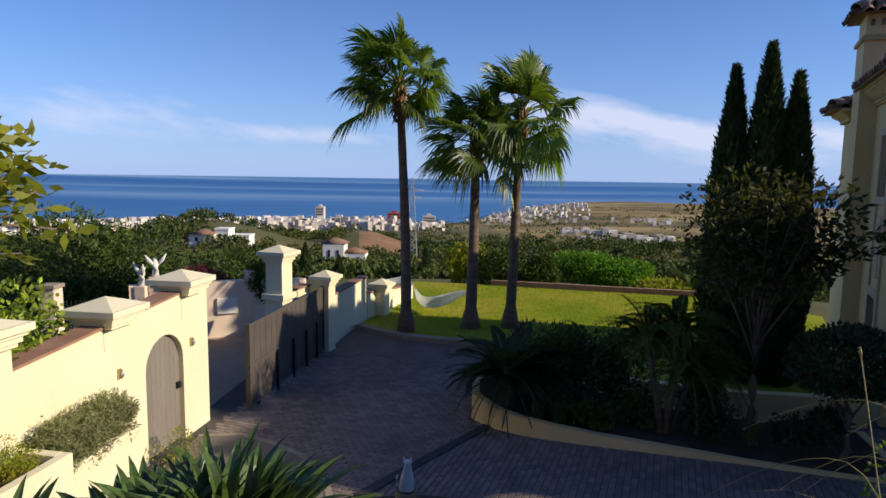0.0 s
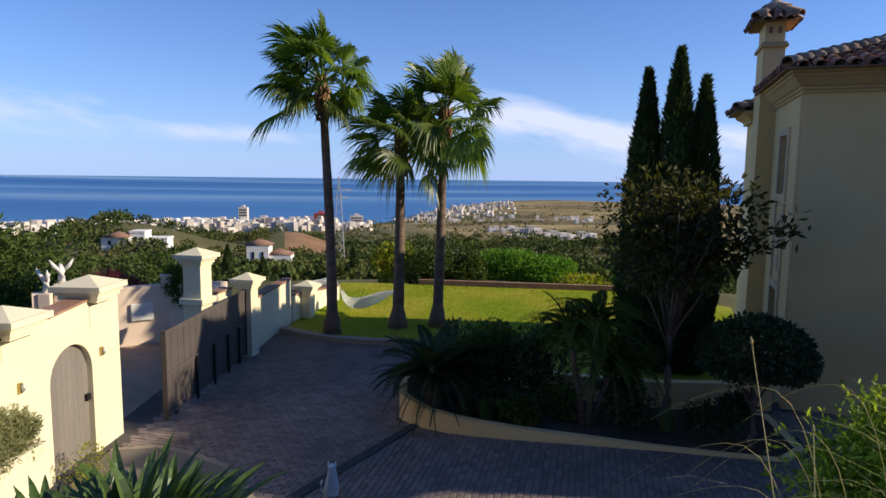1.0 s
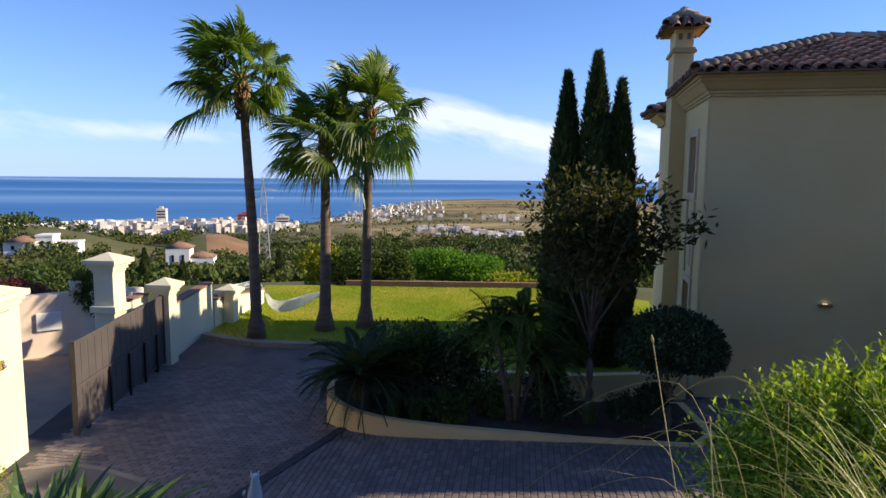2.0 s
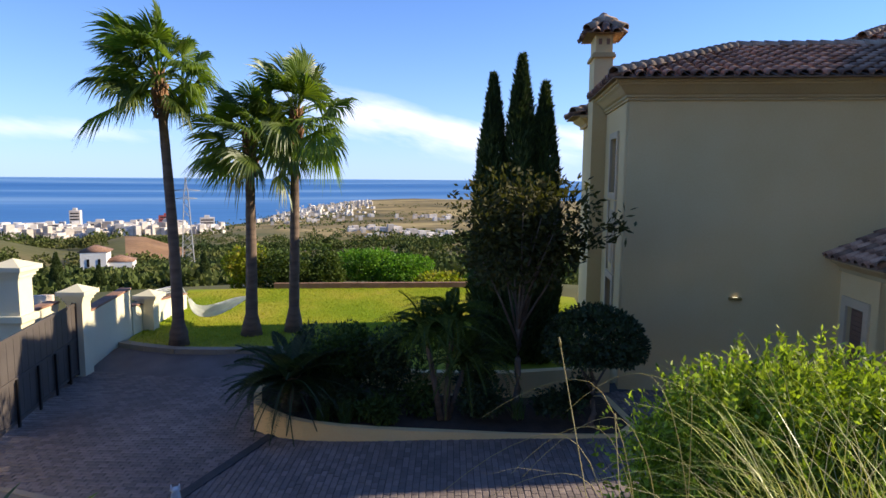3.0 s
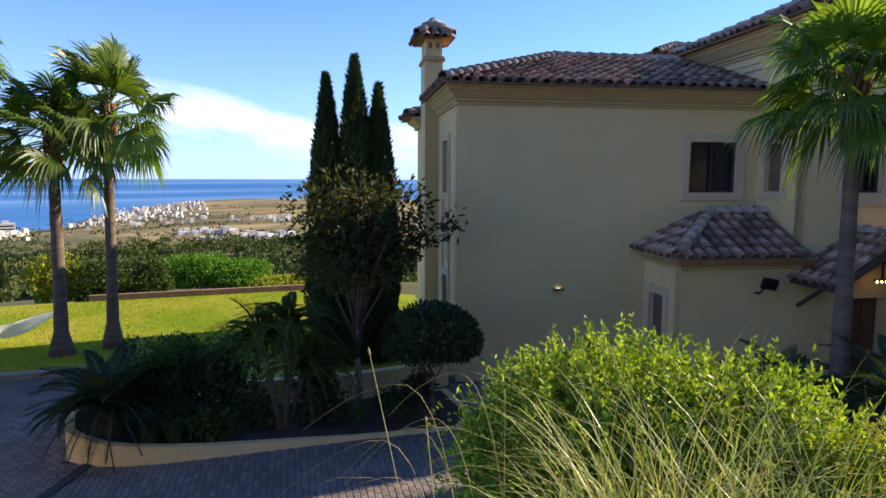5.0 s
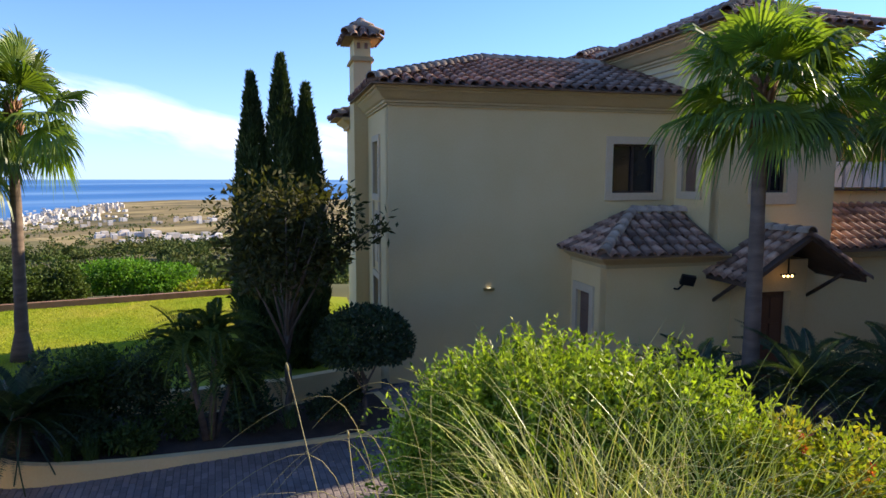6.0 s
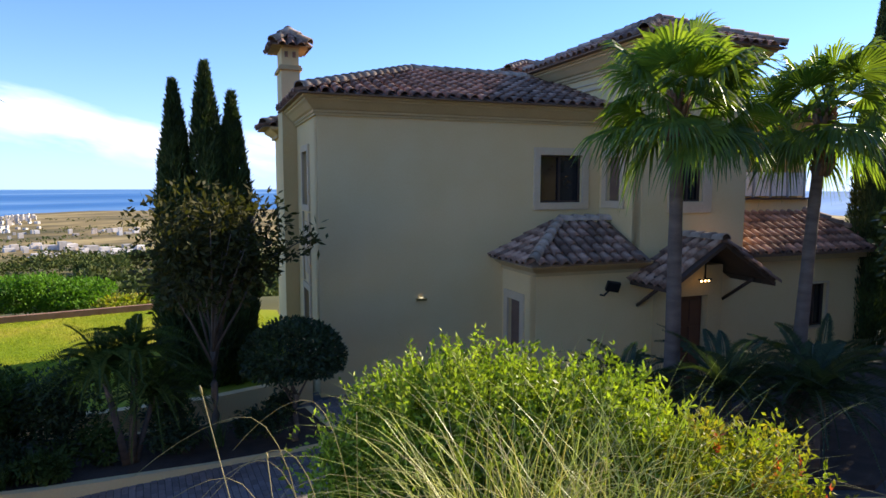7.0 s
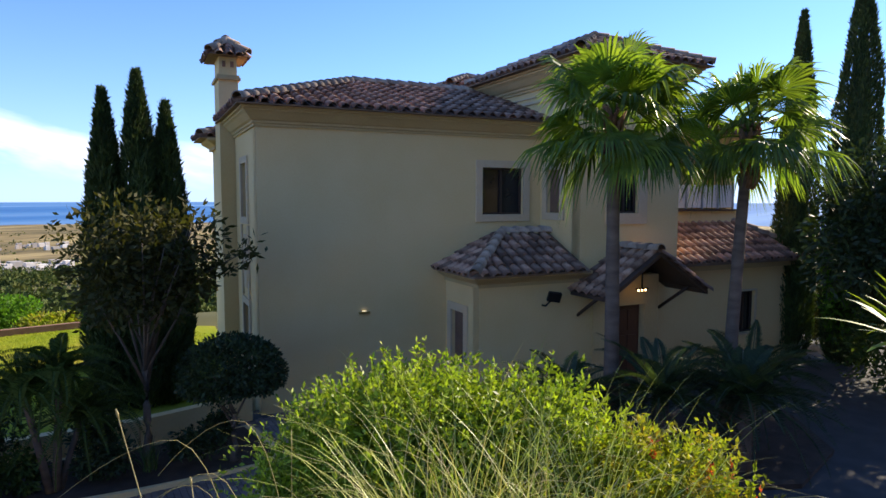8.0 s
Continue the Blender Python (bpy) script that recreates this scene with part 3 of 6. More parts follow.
bm = bmesh.new()
add_prism(bm, [(0.93, 12.55), (1.08, 12.44), (-1.18, 9.5), (-1.34, 9.62)], -0.02, 0.03)
tagged(part("drain_channel", bm, GRAVEL), "dark drain channel across the driveway", "drain", kind="structure")

# planted bank under the camera, with its retaining edge
BANK = [(-3.9, 6.0), (-2.0, 6.9), (-0.3, 7.2), (1.6, 6.9), (3.6, 6.2), (5.6, 4.7), (6.8, 2.9), (7.2, 0.5), (7.2, -8), (-9, -8), (-9, 4)]
bm = bmesh.new()
add_prism(bm, BANK, -0.3, 1.3)
tagged(part("planted_bank", bm, SOIL), "raised bed of dark soil above the driveway", "bank", kind="structure")

# ---- house ----
# plan frame of the house: s along the plain facade, d out of it towards the drive
HC, HU, HN = Vector((9.22, 12.77, 0)), Vector((0.9063, -0.4226, 0)), Vector((-0.4226, -0.9063, 0))
HOUSE = Matrix(((HU.x, -HN.x, 0, HC.x), (HU.y, -HN.y, 0, HC.y), (0, 0, 1, 0), (0, 0, 0, 1)))   # local x = s, local y = -d
house = thing("house", "two-storey cream villa with clay tile roofs in shade", "house", (0, 0, 0))
house.matrix_basis = HOUSE


def rect(s0, d0, s1, d1):
    return [(s0, -d0), (s1, -d0), (s1, -d1), (s0, -d1)]


def wall_slab(name, a, b, thick, z0, z1, holes, mat, parent, label=""):
    """A wall along a to b (plan), its face on the right of that line, with openings (from, to, low, high) cut right through."""
    a, b = Vector(a), Vector(b)
    ln = (b - a).length
    ux = (b - a) / ln
    nx = Vector((-ux.y, ux.x)) * thick
    xs = sorted({0.0, ln, *[h[0] for h in holes], *[h[1] for h in holes]})
    zs = sorted({z0, z1, *[h[2] for h in holes], *[h[3] for h in holes]})
    bm = bmesh.new()
    verts = {}

    def v(i, k, f):
        key = (i, k, f)
        if key not in verts:
            p = a + ux * xs[i] + nx * f
            verts[key] = bm.verts.new((p.x, p.y, zs[k]))
        return verts[key]

    solid = {}
    for i in range(len(xs) - 1):
        for k in range(len(zs) - 1):
            cx, cz = (xs[i] + xs[i + 1]) / 2, (zs[k] + zs[k + 1]) / 2
            solid[i, k] = not any(h[0] < cx < h[1] and h[2] < cz < h[3] for h in holes)
    for (i, k), s in solid.items():
        if not s:
            continue
        bm.faces.new((v(i, k, 0), v(i + 1, k, 0), v(i + 1, k + 1, 0), v(i, k + 1, 0)))
        bm.faces.new((v(i, k, 1), v(i, k + 1, 1), v(i + 1, k + 1, 1), v(i + 1, k, 1)))
        for di, dk, e in ((-1, 0, ((i, k), (i, k + 1))), (1, 0, ((i + 1, k), (i + 1, k + 1))), (0, -1, ((i, k), (i + 1, k))), (0, 1, ((i, k + 1), (i + 1, k + 1)))):
            if not solid.get((i + di, k + dk), False):
                (p0, q0), (p1, q1) = e
                bm.faces.new((v(p0, q0, 0), v(p1, q1, 0), v(p1, q1, 1), v(p0, q0, 1)))
    bmesh.ops.recalc_face_normals(bm, faces=bm.faces)
    return part(name, bm, mat, parent, label)


def window(a, b, z0, z1, out, parent, shutter=False, trim=0.17, bars=1):
    """A window in the opening a to b: stone surround, frame, pane and bars; out is the plan direction to the outside."""
    a, b, out = Vector(a), Vector(b), Vector(out)
    ux = (b - a).normalized()
    ln = (b - a).length

    def q(x0, x1, d0, d1):
        return [a + ux * x0 + out * d0, a + ux * x1 + out * d0, a + ux * x1 + out * d1, a + ux * x0 + out * d1]

    dp = -0.12 if shutter else -0.20
    w = part("window", prism(q(0.005, ln - 0.005, dp, dp + 0.03), z0 + 0.005, z1 - 0.005), SHUTTER if shutter else DARKGLASS, parent, "closed brown shutter" if shutter else "dark window pane")
    for n, x0, x1, k0, k1 in (("surround", -trim, 0.0, z0 - trim, z1 + trim), ("surround", ln, ln + trim, z0 - trim, z1 + trim), ("sill", 0.0, ln, z0 - trim, z0), ("lintel", 0.0, ln, z1, z1 + trim)):
        part(n, prism(q(x0, x1, -0.02, 0.05), k0, k1, 0.008), TRIM, w)
    if shutter:
        n_ = max(2, int((z1 - z0) / 0.11))
        bm = bmesh.new()
        for i in range(n_):
            k0 = z0 + 0.06 + (z1 - z0 - 0.12) * i / n_
            add_prism(bm, q(0.08, ln - 0.08, -0.088, -0.07), k0, k0 + 0.075)
        part("louvres", bm, SHUTTER, w)
        return w
    fr = 0.05
    bm = bmesh.new()
    for x0, x1, k0, k1 in ((0, fr, z0, z1), (ln - fr, ln, z0, z1), (fr, ln - fr, z0, z0 + fr), (fr, ln - fr, z1 - fr, z1)):
        add_prism(bm, q(x0, x1, -0.16, -0.10), k0, k1)
    for i in range(bars):
        x = ln * (i + 1) / (bars + 1)
        add_prism(bm, q(x - 0.03, x + 0.03, -0.16, -0.10), z0 + fr, z1 - fr)
    part("frame", bm, DARKWOOD, w)
    return w


COVE = ((0.0, 0.0), (0.05, 0.0), (0.05, 0.05), (0.09, 0.07), (0.09, 0.12), (0.14, 0.15), (0.19, 0.21), (0.25, 0.28), (0.31, 0.33), (0.31, 0.37), (0.36, 0.38), (0.36, 0.45), (0.0, 0.45))
BAND = ((0.0, 0.0), (0.05, 0.0), (0.05, 0.08), (0.12, 0.14), (0.22, 0.20), (0.26, 0.24), (0.26, 0.31), (0.0, 0.31))


def cornice(path, z0, parent, profile=COVE, grow=1.0):
    """A moulded eaves cornice round a plan rectangle; the profile gives offset and height."""
    xs, ys = [p[0] for p in path], [p[1] for p in path]
    bm = bmesh.new()
    rings = []
    for o, h in profile:
        o, h = o * grow, h * grow
        rings.append([bm.verts.new(c) for c in ((min(xs) - o, min(ys) - o, z0 + h), (max(xs) + o, min(ys) - o, z0 + h), (max(xs) + o, max(ys) + o, z0 + h), (min(xs) - o, max(ys) + o, z0 + h))])
    for a, b in zip(rings, rings[1:]):
        for k in range(4):
            bm.faces.new((a[k], a[(k + 1) % 4], b[(k + 1) % 4], b[k]))
    bmesh.ops.recalc_face_normals(bm, faces=bm.faces)
    return part("cornice", bm, CORNICE, parent, "moulded ochre eaves cornice")


def tile_mesh(mat, length=0.50, r0=0.118, r1=0.098):
    bm = bmesh.new()
    n = 6
    rows = []
    for y, r, dz in ((0, r0, 0.0), (length, r1, 0.0)):
        for rr in (r, r - 0.018):
            rows.append([bm.verts.new((-math.cos(math.pi * k / n) * rr, y, math.sin(math.pi * k / n) * rr + dz)) for k in range(n + 1)])
    o0, i0, o1, i1 = rows
    for k in range(n):
        f = bm.faces.new((o0[k], o0[k + 1], o1[k + 1], o1[k]))
        f.smooth = True
        bm.faces.new((i0[k], i0[k + 1], o0[k + 1], o0[k]))
    me = bpy.data.meshes.new("tile")
    bmesh.ops.recalc_face_normals(bm, faces=bm.faces)
    bm.to_mesh(me)
    bm.free()
    me.materials.append(mat)
    return me


TILE_ME, RIDGE_ME = tile_mesh(TILE), tile_mesh(RIDGETILE)
TILE_V = np.array([v.co[:] for v in TILE_ME.vertices])
TILE_F = [tuple(p.vertices) for p in TILE_ME.polygons]


def tile_slope(roof, corners, single, seed, step=0.31, row=0.40):
    """Rows of curved tiles on a sloping face. corners: eave left, eave right, then the upper corners, in the house frame, seen from outside."""
    rng = random.Random(seed)
    p = [Vector(c) for c in dict.fromkeys(corners)]
    ex = (p[1] - p[0]).normalized()
    nz = ex.cross(p[-1] - p[0]).normalized()
    if nz.z < 0:
        nz = -nz
    up = nz.cross(ex).normalized()
    if up.z < 0:
        up = -up
    flat = [((c - p[0]).dot(ex), (c - p[0]).dot(up)) for c in p]
    top = max(f[1] for f in flat)
    rot = Matrix((ex, up, nz)).transposed().to_4x4()
    verts, faces = [], []

    def spans(y):
        xs = []
        for (x0, y0), (x1, y1) in zip(flat, flat[1:] + flat[:1]):
            if (y0 <= y < y1) or (y1 <= y < y0):
                xs.append(x0 + (x1 - x0) * (y - y0) / (y1 - y0))
        return (min(xs), max(xs)) if len(xs) > 1 else None

    r = 0
    y = 0.0
    while y < top - 0.1:
        sp = spans(y + 0.12)
        if sp:
            k = math.ceil(sp[0] / step)
            while k * step < sp[1] - 0.05:
                x = k * step
                place = p[0] + ex * (x + rng.uniform(-0.012, 0.012)) + up * (y - 0.06 + rng.uniform(-0.015, 0.015)) + nz * (0.02 + rng.uniform(0, 0.012))
                m = Matrix.Translation(place) @ rot @ Euler((radians(-2.6 + rng.uniform(-1, 1)), 0, radians(rng.uniform(-2.5, 2.5)))).to_matrix().to_4x4()
                if single:
                    piece("tile", TILE_ME, None, roof, m=m)
                else:
                    b = len(verts)
                    verts.extend((m @ Vector(v))[:] for v in TILE_V)
                    faces.extend(tuple(i + b for i in f) for f in TILE_F)
                k += 1
        y += row
        r += 1
    if faces:
        me = bpy.data.meshes.new("tiles")
        me.from_pydata(verts, [], faces)
        tagged(piece("tiles", me, TILES, roof, "rows of curved clay tiles"), kind="stuff")


def ridge(roof, a, b):
    """Ridge tiles laid end to end from a to b."""
    a, b = Vector(a), Vector(b)
    n = max(1, int((b - a).length / 0.36))
    ey = (b - a).normalized()
    ex = ey.cross(Vector((0, 0, 1))).normalized()
    ez = ex.cross(ey)
    rot = Matrix((ex, ey, ez)).transposed().to_4x4()
    for i in range(n):
        m = Matrix.Translation(a.lerp(b, i / n) + Vector((0, 0, 0.08))) @ rot @ Matrix.Diagonal((1.3, 1.0, 1.35, 1)) @ Euler((radians(-3), 0, radians(random.uniform(-2, 2)))).to_matrix().to_4x4()
        piece("ridge_tile", RIDGE_ME, None, roof, m=m)


def hip_roof(parent, s0, d0, s1, d1, z, slope, label, singles=(), skip=(), seed=1, left_to=None):
    """A hipped roof over the eave rectangle s0..s1, d0 (front) .. d1 (back)."""
    w, l = d0 - d1, s1 - s0
    k = min(w, l) / 2
    zt = z + k * slope
    A, B, C, D = (s0, -d0, z), (s1, -d0, z), (s1, -d1, z), (s0, -(d1 if left_to is None else left_to), z)
    faces = {}
    if l >= w:
        R1, R2 = (s0 + k, -(d0 - k), zt), (s1 - k, -(d0 - k), zt)
        faces = {"front": [A, B, R2, R1], "right": [B, C, R2], "back": [C, D, R1, R2], "left": [D, A, R1]}
        hips = {"fl": (A, R1), "fr": (B, R2), "br": (C, R2), "bl": (D, R1)}
    else:
        R1, R2 = (s0 + k, -(d0 - k), zt), (s0 + k, -(d1 + k), zt)
        faces = {"front": [A, B, R1], "right": [B, C, R2, R1], "back": [C, D, R2], "left": [D, A, R1, R2]}
        hips = {"fl": (A, R1), "fr": (B, R1), "br": (C, R2), "bl": (D, R2)}
    bm = bmesh.new()
    low = Vector((0, 0, -0.03))
    bv = {}

    def v(c, o):
        key = (c, o)
        if key not in bv:
            bv[key] = bm.verts.new(Vector(c) + (low if o else Vector((0, 0, 0))))
        return bv[key]

    for f in faces.values():
        bm.faces.new([v(c, 0) for c in dict.fromkeys(f)])
    base = [A, B, C, D]
    for i in range(4):
        a, b = base[i], base[(i + 1) % 4]
        bm.faces.new([v(a, 1), v(b, 1), v(b, 0), v(a, 0)])
    bm.faces.new([v(c, 1) for c in base[::-1]])
    bmesh.ops.recalc_face_normals(bm, faces=bm.faces)
    roof = part("roof", bm, TILEBED, parent, label)
    for i, (nm, f) in enumerate(faces.items()):
        if nm not in skip:
            tile_slope(roof, f, nm in singles, seed + i)
    for a, b in hips.values():
        ridge(roof, a, b)
    if (Vector(R1) - Vector(R2)).length > 0.4:
        ridge(roof, R1, R2)
    return roof


# main block: plain facade with one window, narrow return on the sea side
M_S1, M_TOP = 16.0, 6.93
T0, T1s, TD = 7.98, 11.45, 1.87
wall_slab("wall", (0, 0), (T0 - 0.002, 0), 0.35, -0.4, M_TOP + 0.45, [(6.05, 7.39, 4.80, 6.10)], PLASTER, house)
window((6.05, 0), (7.39, 0), 4.80, 6.10, (0, -1), house, trim=0.2)
wall_slab("wall", (0, 3.5), (0, 0.002), 0.35, -0.4, M_TOP + 0.45, [(1.2, 2.1, 0.75, 2.45), (1.2, 2.1, 4.75, 6.15)], PLASTER, house)
window((0, 2.3), (0, 1.4), 4.75, 6.15, (-1, 0), house, True)
window((0, 2.3), (0, 1.4), 0.75, 2.45, (-1, 0), house, True)
panel = part("panel_moulding", prism([(-0.05, 2.47), (-0.002, 2.47), (-0.002, 2.30), (-0.05, 2.30)], 2.66, 4.54, 0.006), TRIM, house, "raised moulding between the windows")
part("moulding", prism([(-0.05, 1.40), (-0.002, 1.40), (-0.002, 1.23), (-0.05, 1.23)], 2.66, 4.54, 0.006), TRIM, panel)
part("moulding", prism([(-0.04, 2.1), (-0.002, 2.1), (-0.002, 1.6), (-0.04, 1.6)], 2.9, 4.3, 0.006), TRIM, panel)
part("wall", prism(rect(-0.30, -4.62, 0.6, -6.5), -0.4, 6.75), PLASTER, house)
part("wall", prism(rect(0.62, -6.15, 15.9, -6.5), 0, M_TOP + 0.5), PLASTER, house)
part("wall", prism(rect(15.6, 0.0, 15.95, -6.1), 0, M_TOP + 0.5), PLASTER, house)
part("floor", prism(rect(0.65, -0.4, 15.5, -6.1), 3.2, 3.4), WHITE, house)
cornice([(0, 0), (M_S1, 6.5)], M_TOP, house)
main_roof = hip_roof(house, -0.47, 0.50, M_S1 + 0.5, -7.3, 7.40, 0.335, "hipped roof of weathered brown clay tiles", ("front",), ("back", "right"), 3, -4.1)
# lower eaves of the stepped-out end, seen past the chimney
cornice([(-0.36, 4.9), (3, 6.5)], 6.72, house, BAND)
hip_roof(house, -0.84, -4.7, 3.4, -6.9, 7.05, 0.32, "tiled eaves of the stepped-out end", (), ("back", "right"), 13)
# higher roof at the back, its tip showing over the main ridge
part("wall", prism(rect(8.2, -6.0, 11.2, -8.0), 7.0, 9.4), PLASTER, house)
hip_roof(house, 7.8, -5.6, 11.6, -8.4, 9.38, 0.38, "higher hipped tile roof at the back", (), ("back", "right"), 73)


def chimney():
    d0, d1 = -3.5, -4.6
    c = part("chimney", prism(rect(-0.40, d0, 0.12, d1), -0.4, 8.55), PLASTER, house, "cream chimney breast and stack with a small tiled cap")
    part("band", prism(rect(-0.47, d0 + 0.07, 0.19, d1 - 0.07), 8.54, 8.62, 0.01), CORNICE, c)
    part("band", prism(rect(-0.44, d0 + 0.04, 0.16, d1 - 0.04), 8.62, 8.68, 0.01), CORNICE, c)
    part("head", prism(rect(-0.38, d0 - 0.02, 0.10, d1 + 0.02), 8.68, 9.20), PLASTER, c)
    for s in (-0.25, -0.03):
        v = part("vent", prism(rect(s - 0.045, d0 + 0.0, s + 0.045, d0 - 0.03), 8.90, 9.06), COPING, c)
        part("louvre", prism(rect(s - 0.045, d0 + 0.02, s + 0.045, d0 + 0.002), 8.97, 9.0), COPING, v)
    e0, e1, f0, f1, ze, zt = -0.66, 0.38, -(d0 + 0.25), -(d1 - 0.25), 9.18, 9.60
    A, B, Cc, D = (e0, f0, ze), (e1, f0, ze), (e1, f1, ze), (e0, f1, ze)
    mid = (e0 + e1) / 2
    T1, T2 = (mid, f0 + 0.53, zt), (mid, f1 - 0.53, zt)
    bm = bmesh.new()
    vs = [bm.verts.new(p) for p in (A, B, Cc, D, T1, T2)]
    for f in ((0, 1, 4), (1, 2, 5, 4), (2, 3, 5), (3, 0, 4, 5), (3, 2, 1, 0)):
        bm.faces.new([vs[i] for i in f])
    part("cap_bed", bm, TILEBED, c)
    for i, f in enumerate(([A, B, T1], [B, Cc, T2, T1], [D, A, T1, T2], [Cc, D, T2])):
        tile_slope(c, f, False, 40 + i, 0.27, 0.3)
    for a, b in ((A, T1), (B, T1), (T1, T2)):
        ridge(c, a, b)
    part("finial", tube([(mid, f0 + 0.6, zt), (mid, f0 + 0.6, zt + 0.14), (mid, f0 + 0.6, zt + 0.22), (mid, f0 + 0.6, zt + 0.26)], [0.12, 0.12, 0.08, 0.01], 8), TILEBED, c)


chimney()

# small bay in the corner, with a roof hipped at one end and cut by the tower at the other
B_S, B_D = 4.95, 1.88
wall_slab("wall", (B_S, -B_D), (T0 - 0.002, -B_D), 0.3, -0.4, 3.25, [], PLASTER, house)
wall_slab("wall", (B_S, -0.004), (B_S, -B_D + 0.004), 0.3, -0.4, 3.25, [(0.38, 1.10, 0.9, 2.31)], PLASTER, house)
window((B_S, -0.384), (B_S, -1.104), 0.9, 2.31, (-1, 0), house, True, 0.2)
cornice([(B_S, -B_D), (T0 - 0.02, -0.02)], 3.05, house, BAND)


def bay_roof():
    z, zt, k = 3.38, 4.26, 1.82
    s0, d0, s1 = 4.57, 2.32, T0 + 0.03
    A, B, D = (s0, -d0, z), (s1, -d0, z), (s0, -d0 + 2 * k, z)
    R1, R2 = (s0 + k, -d0 + k, zt), (s1, -d0 + k, zt)
    bm = bmesh.new()
    low = Vector((0, 0, -0.04))
    for f in ((A, B, R2, R1), (D, A, R1)):
        top = [bm.verts.new(p) for p in f]
        bot = [bm.verts.new(Vector(p) + low) for p in f]
        bm.faces.new(top)
        bm.faces.new(bot[::-1])
        for i in range(len(f)):
            m = (i + 1) % len(f)
            bm.faces.new((top[i], bot[i], bot[m], top[m]))
    bmesh.ops.recalc_face_normals(bm, faces=bm.faces)
    roof = part("roof", bm, TILEBED, house, "small hipped roof of dark weathered clay tiles")
    tile_slope(roof, [A, B, R2, R1], True, 23)
    tile_slope(roof, [D, A, R1], True, 26)
    ridge(roof, A, R1)
    ridge(roof, R1, R2)


bay_roof()

# entrance tower
wall_slab("wall", (T0, -TD), (T1s, -TD), 0.35, -0.4, 8.5, [(1.12, 1.96, 4.85, 6.16)], PLASTER, house)
window((T0 + 1.12, -TD), (T0 + 1.96, -TD), 4.85, 6.16, (0, -1), house, trim=0.3)
wall_slab("wall", (T0, 0.0), (T0, -TD + 0.002), 0.35, -0.4, 8.5, [(0.36, 0.98, 4.85, 6.05)], PLASTER, house)
window((T0, -0.36), (T0, -0.98), 4.85, 6.05, (-1, 0), house, True, 0.2)
part("wall", prism(rect(T0, 0.0, T0 + 0.35, -3.0), 7.0, 8.5), PLASTER, house)
part("wall", prism(rect(T1s - 0.35, TD - 0.36, T1s, -3.0), -0.4, 8.5), PLASTER, house)
part("wall", prism(rect(T0 + 0.36, -2.7, T1s - 0.36, -3.0), 7.0, 8.5), PLASTER, house)
part("string_course", prism(rect(T0 - 0.06, TD + 0.06, T1s + 0.06, -3.0), 7.98, 8.06, 0.01), TRIM, house)
part("string_course", prism(rect(T0 - 0.04, TD + 0.04, T1s + 0.04, -3.0), 8.16, 8.20, 0.008), TRIM, house)
cornice([(T0, -TD), (T1s, 3.0)], 8.36, house, COVE, 1.2)
hip_roof(house, T0 - 0.62, TD + 0.68, T1s + 0.5, -3.5, 8.90, 0.43, "hipped tower roof of weathered clay tiles", (), ("back", "right"), 33)


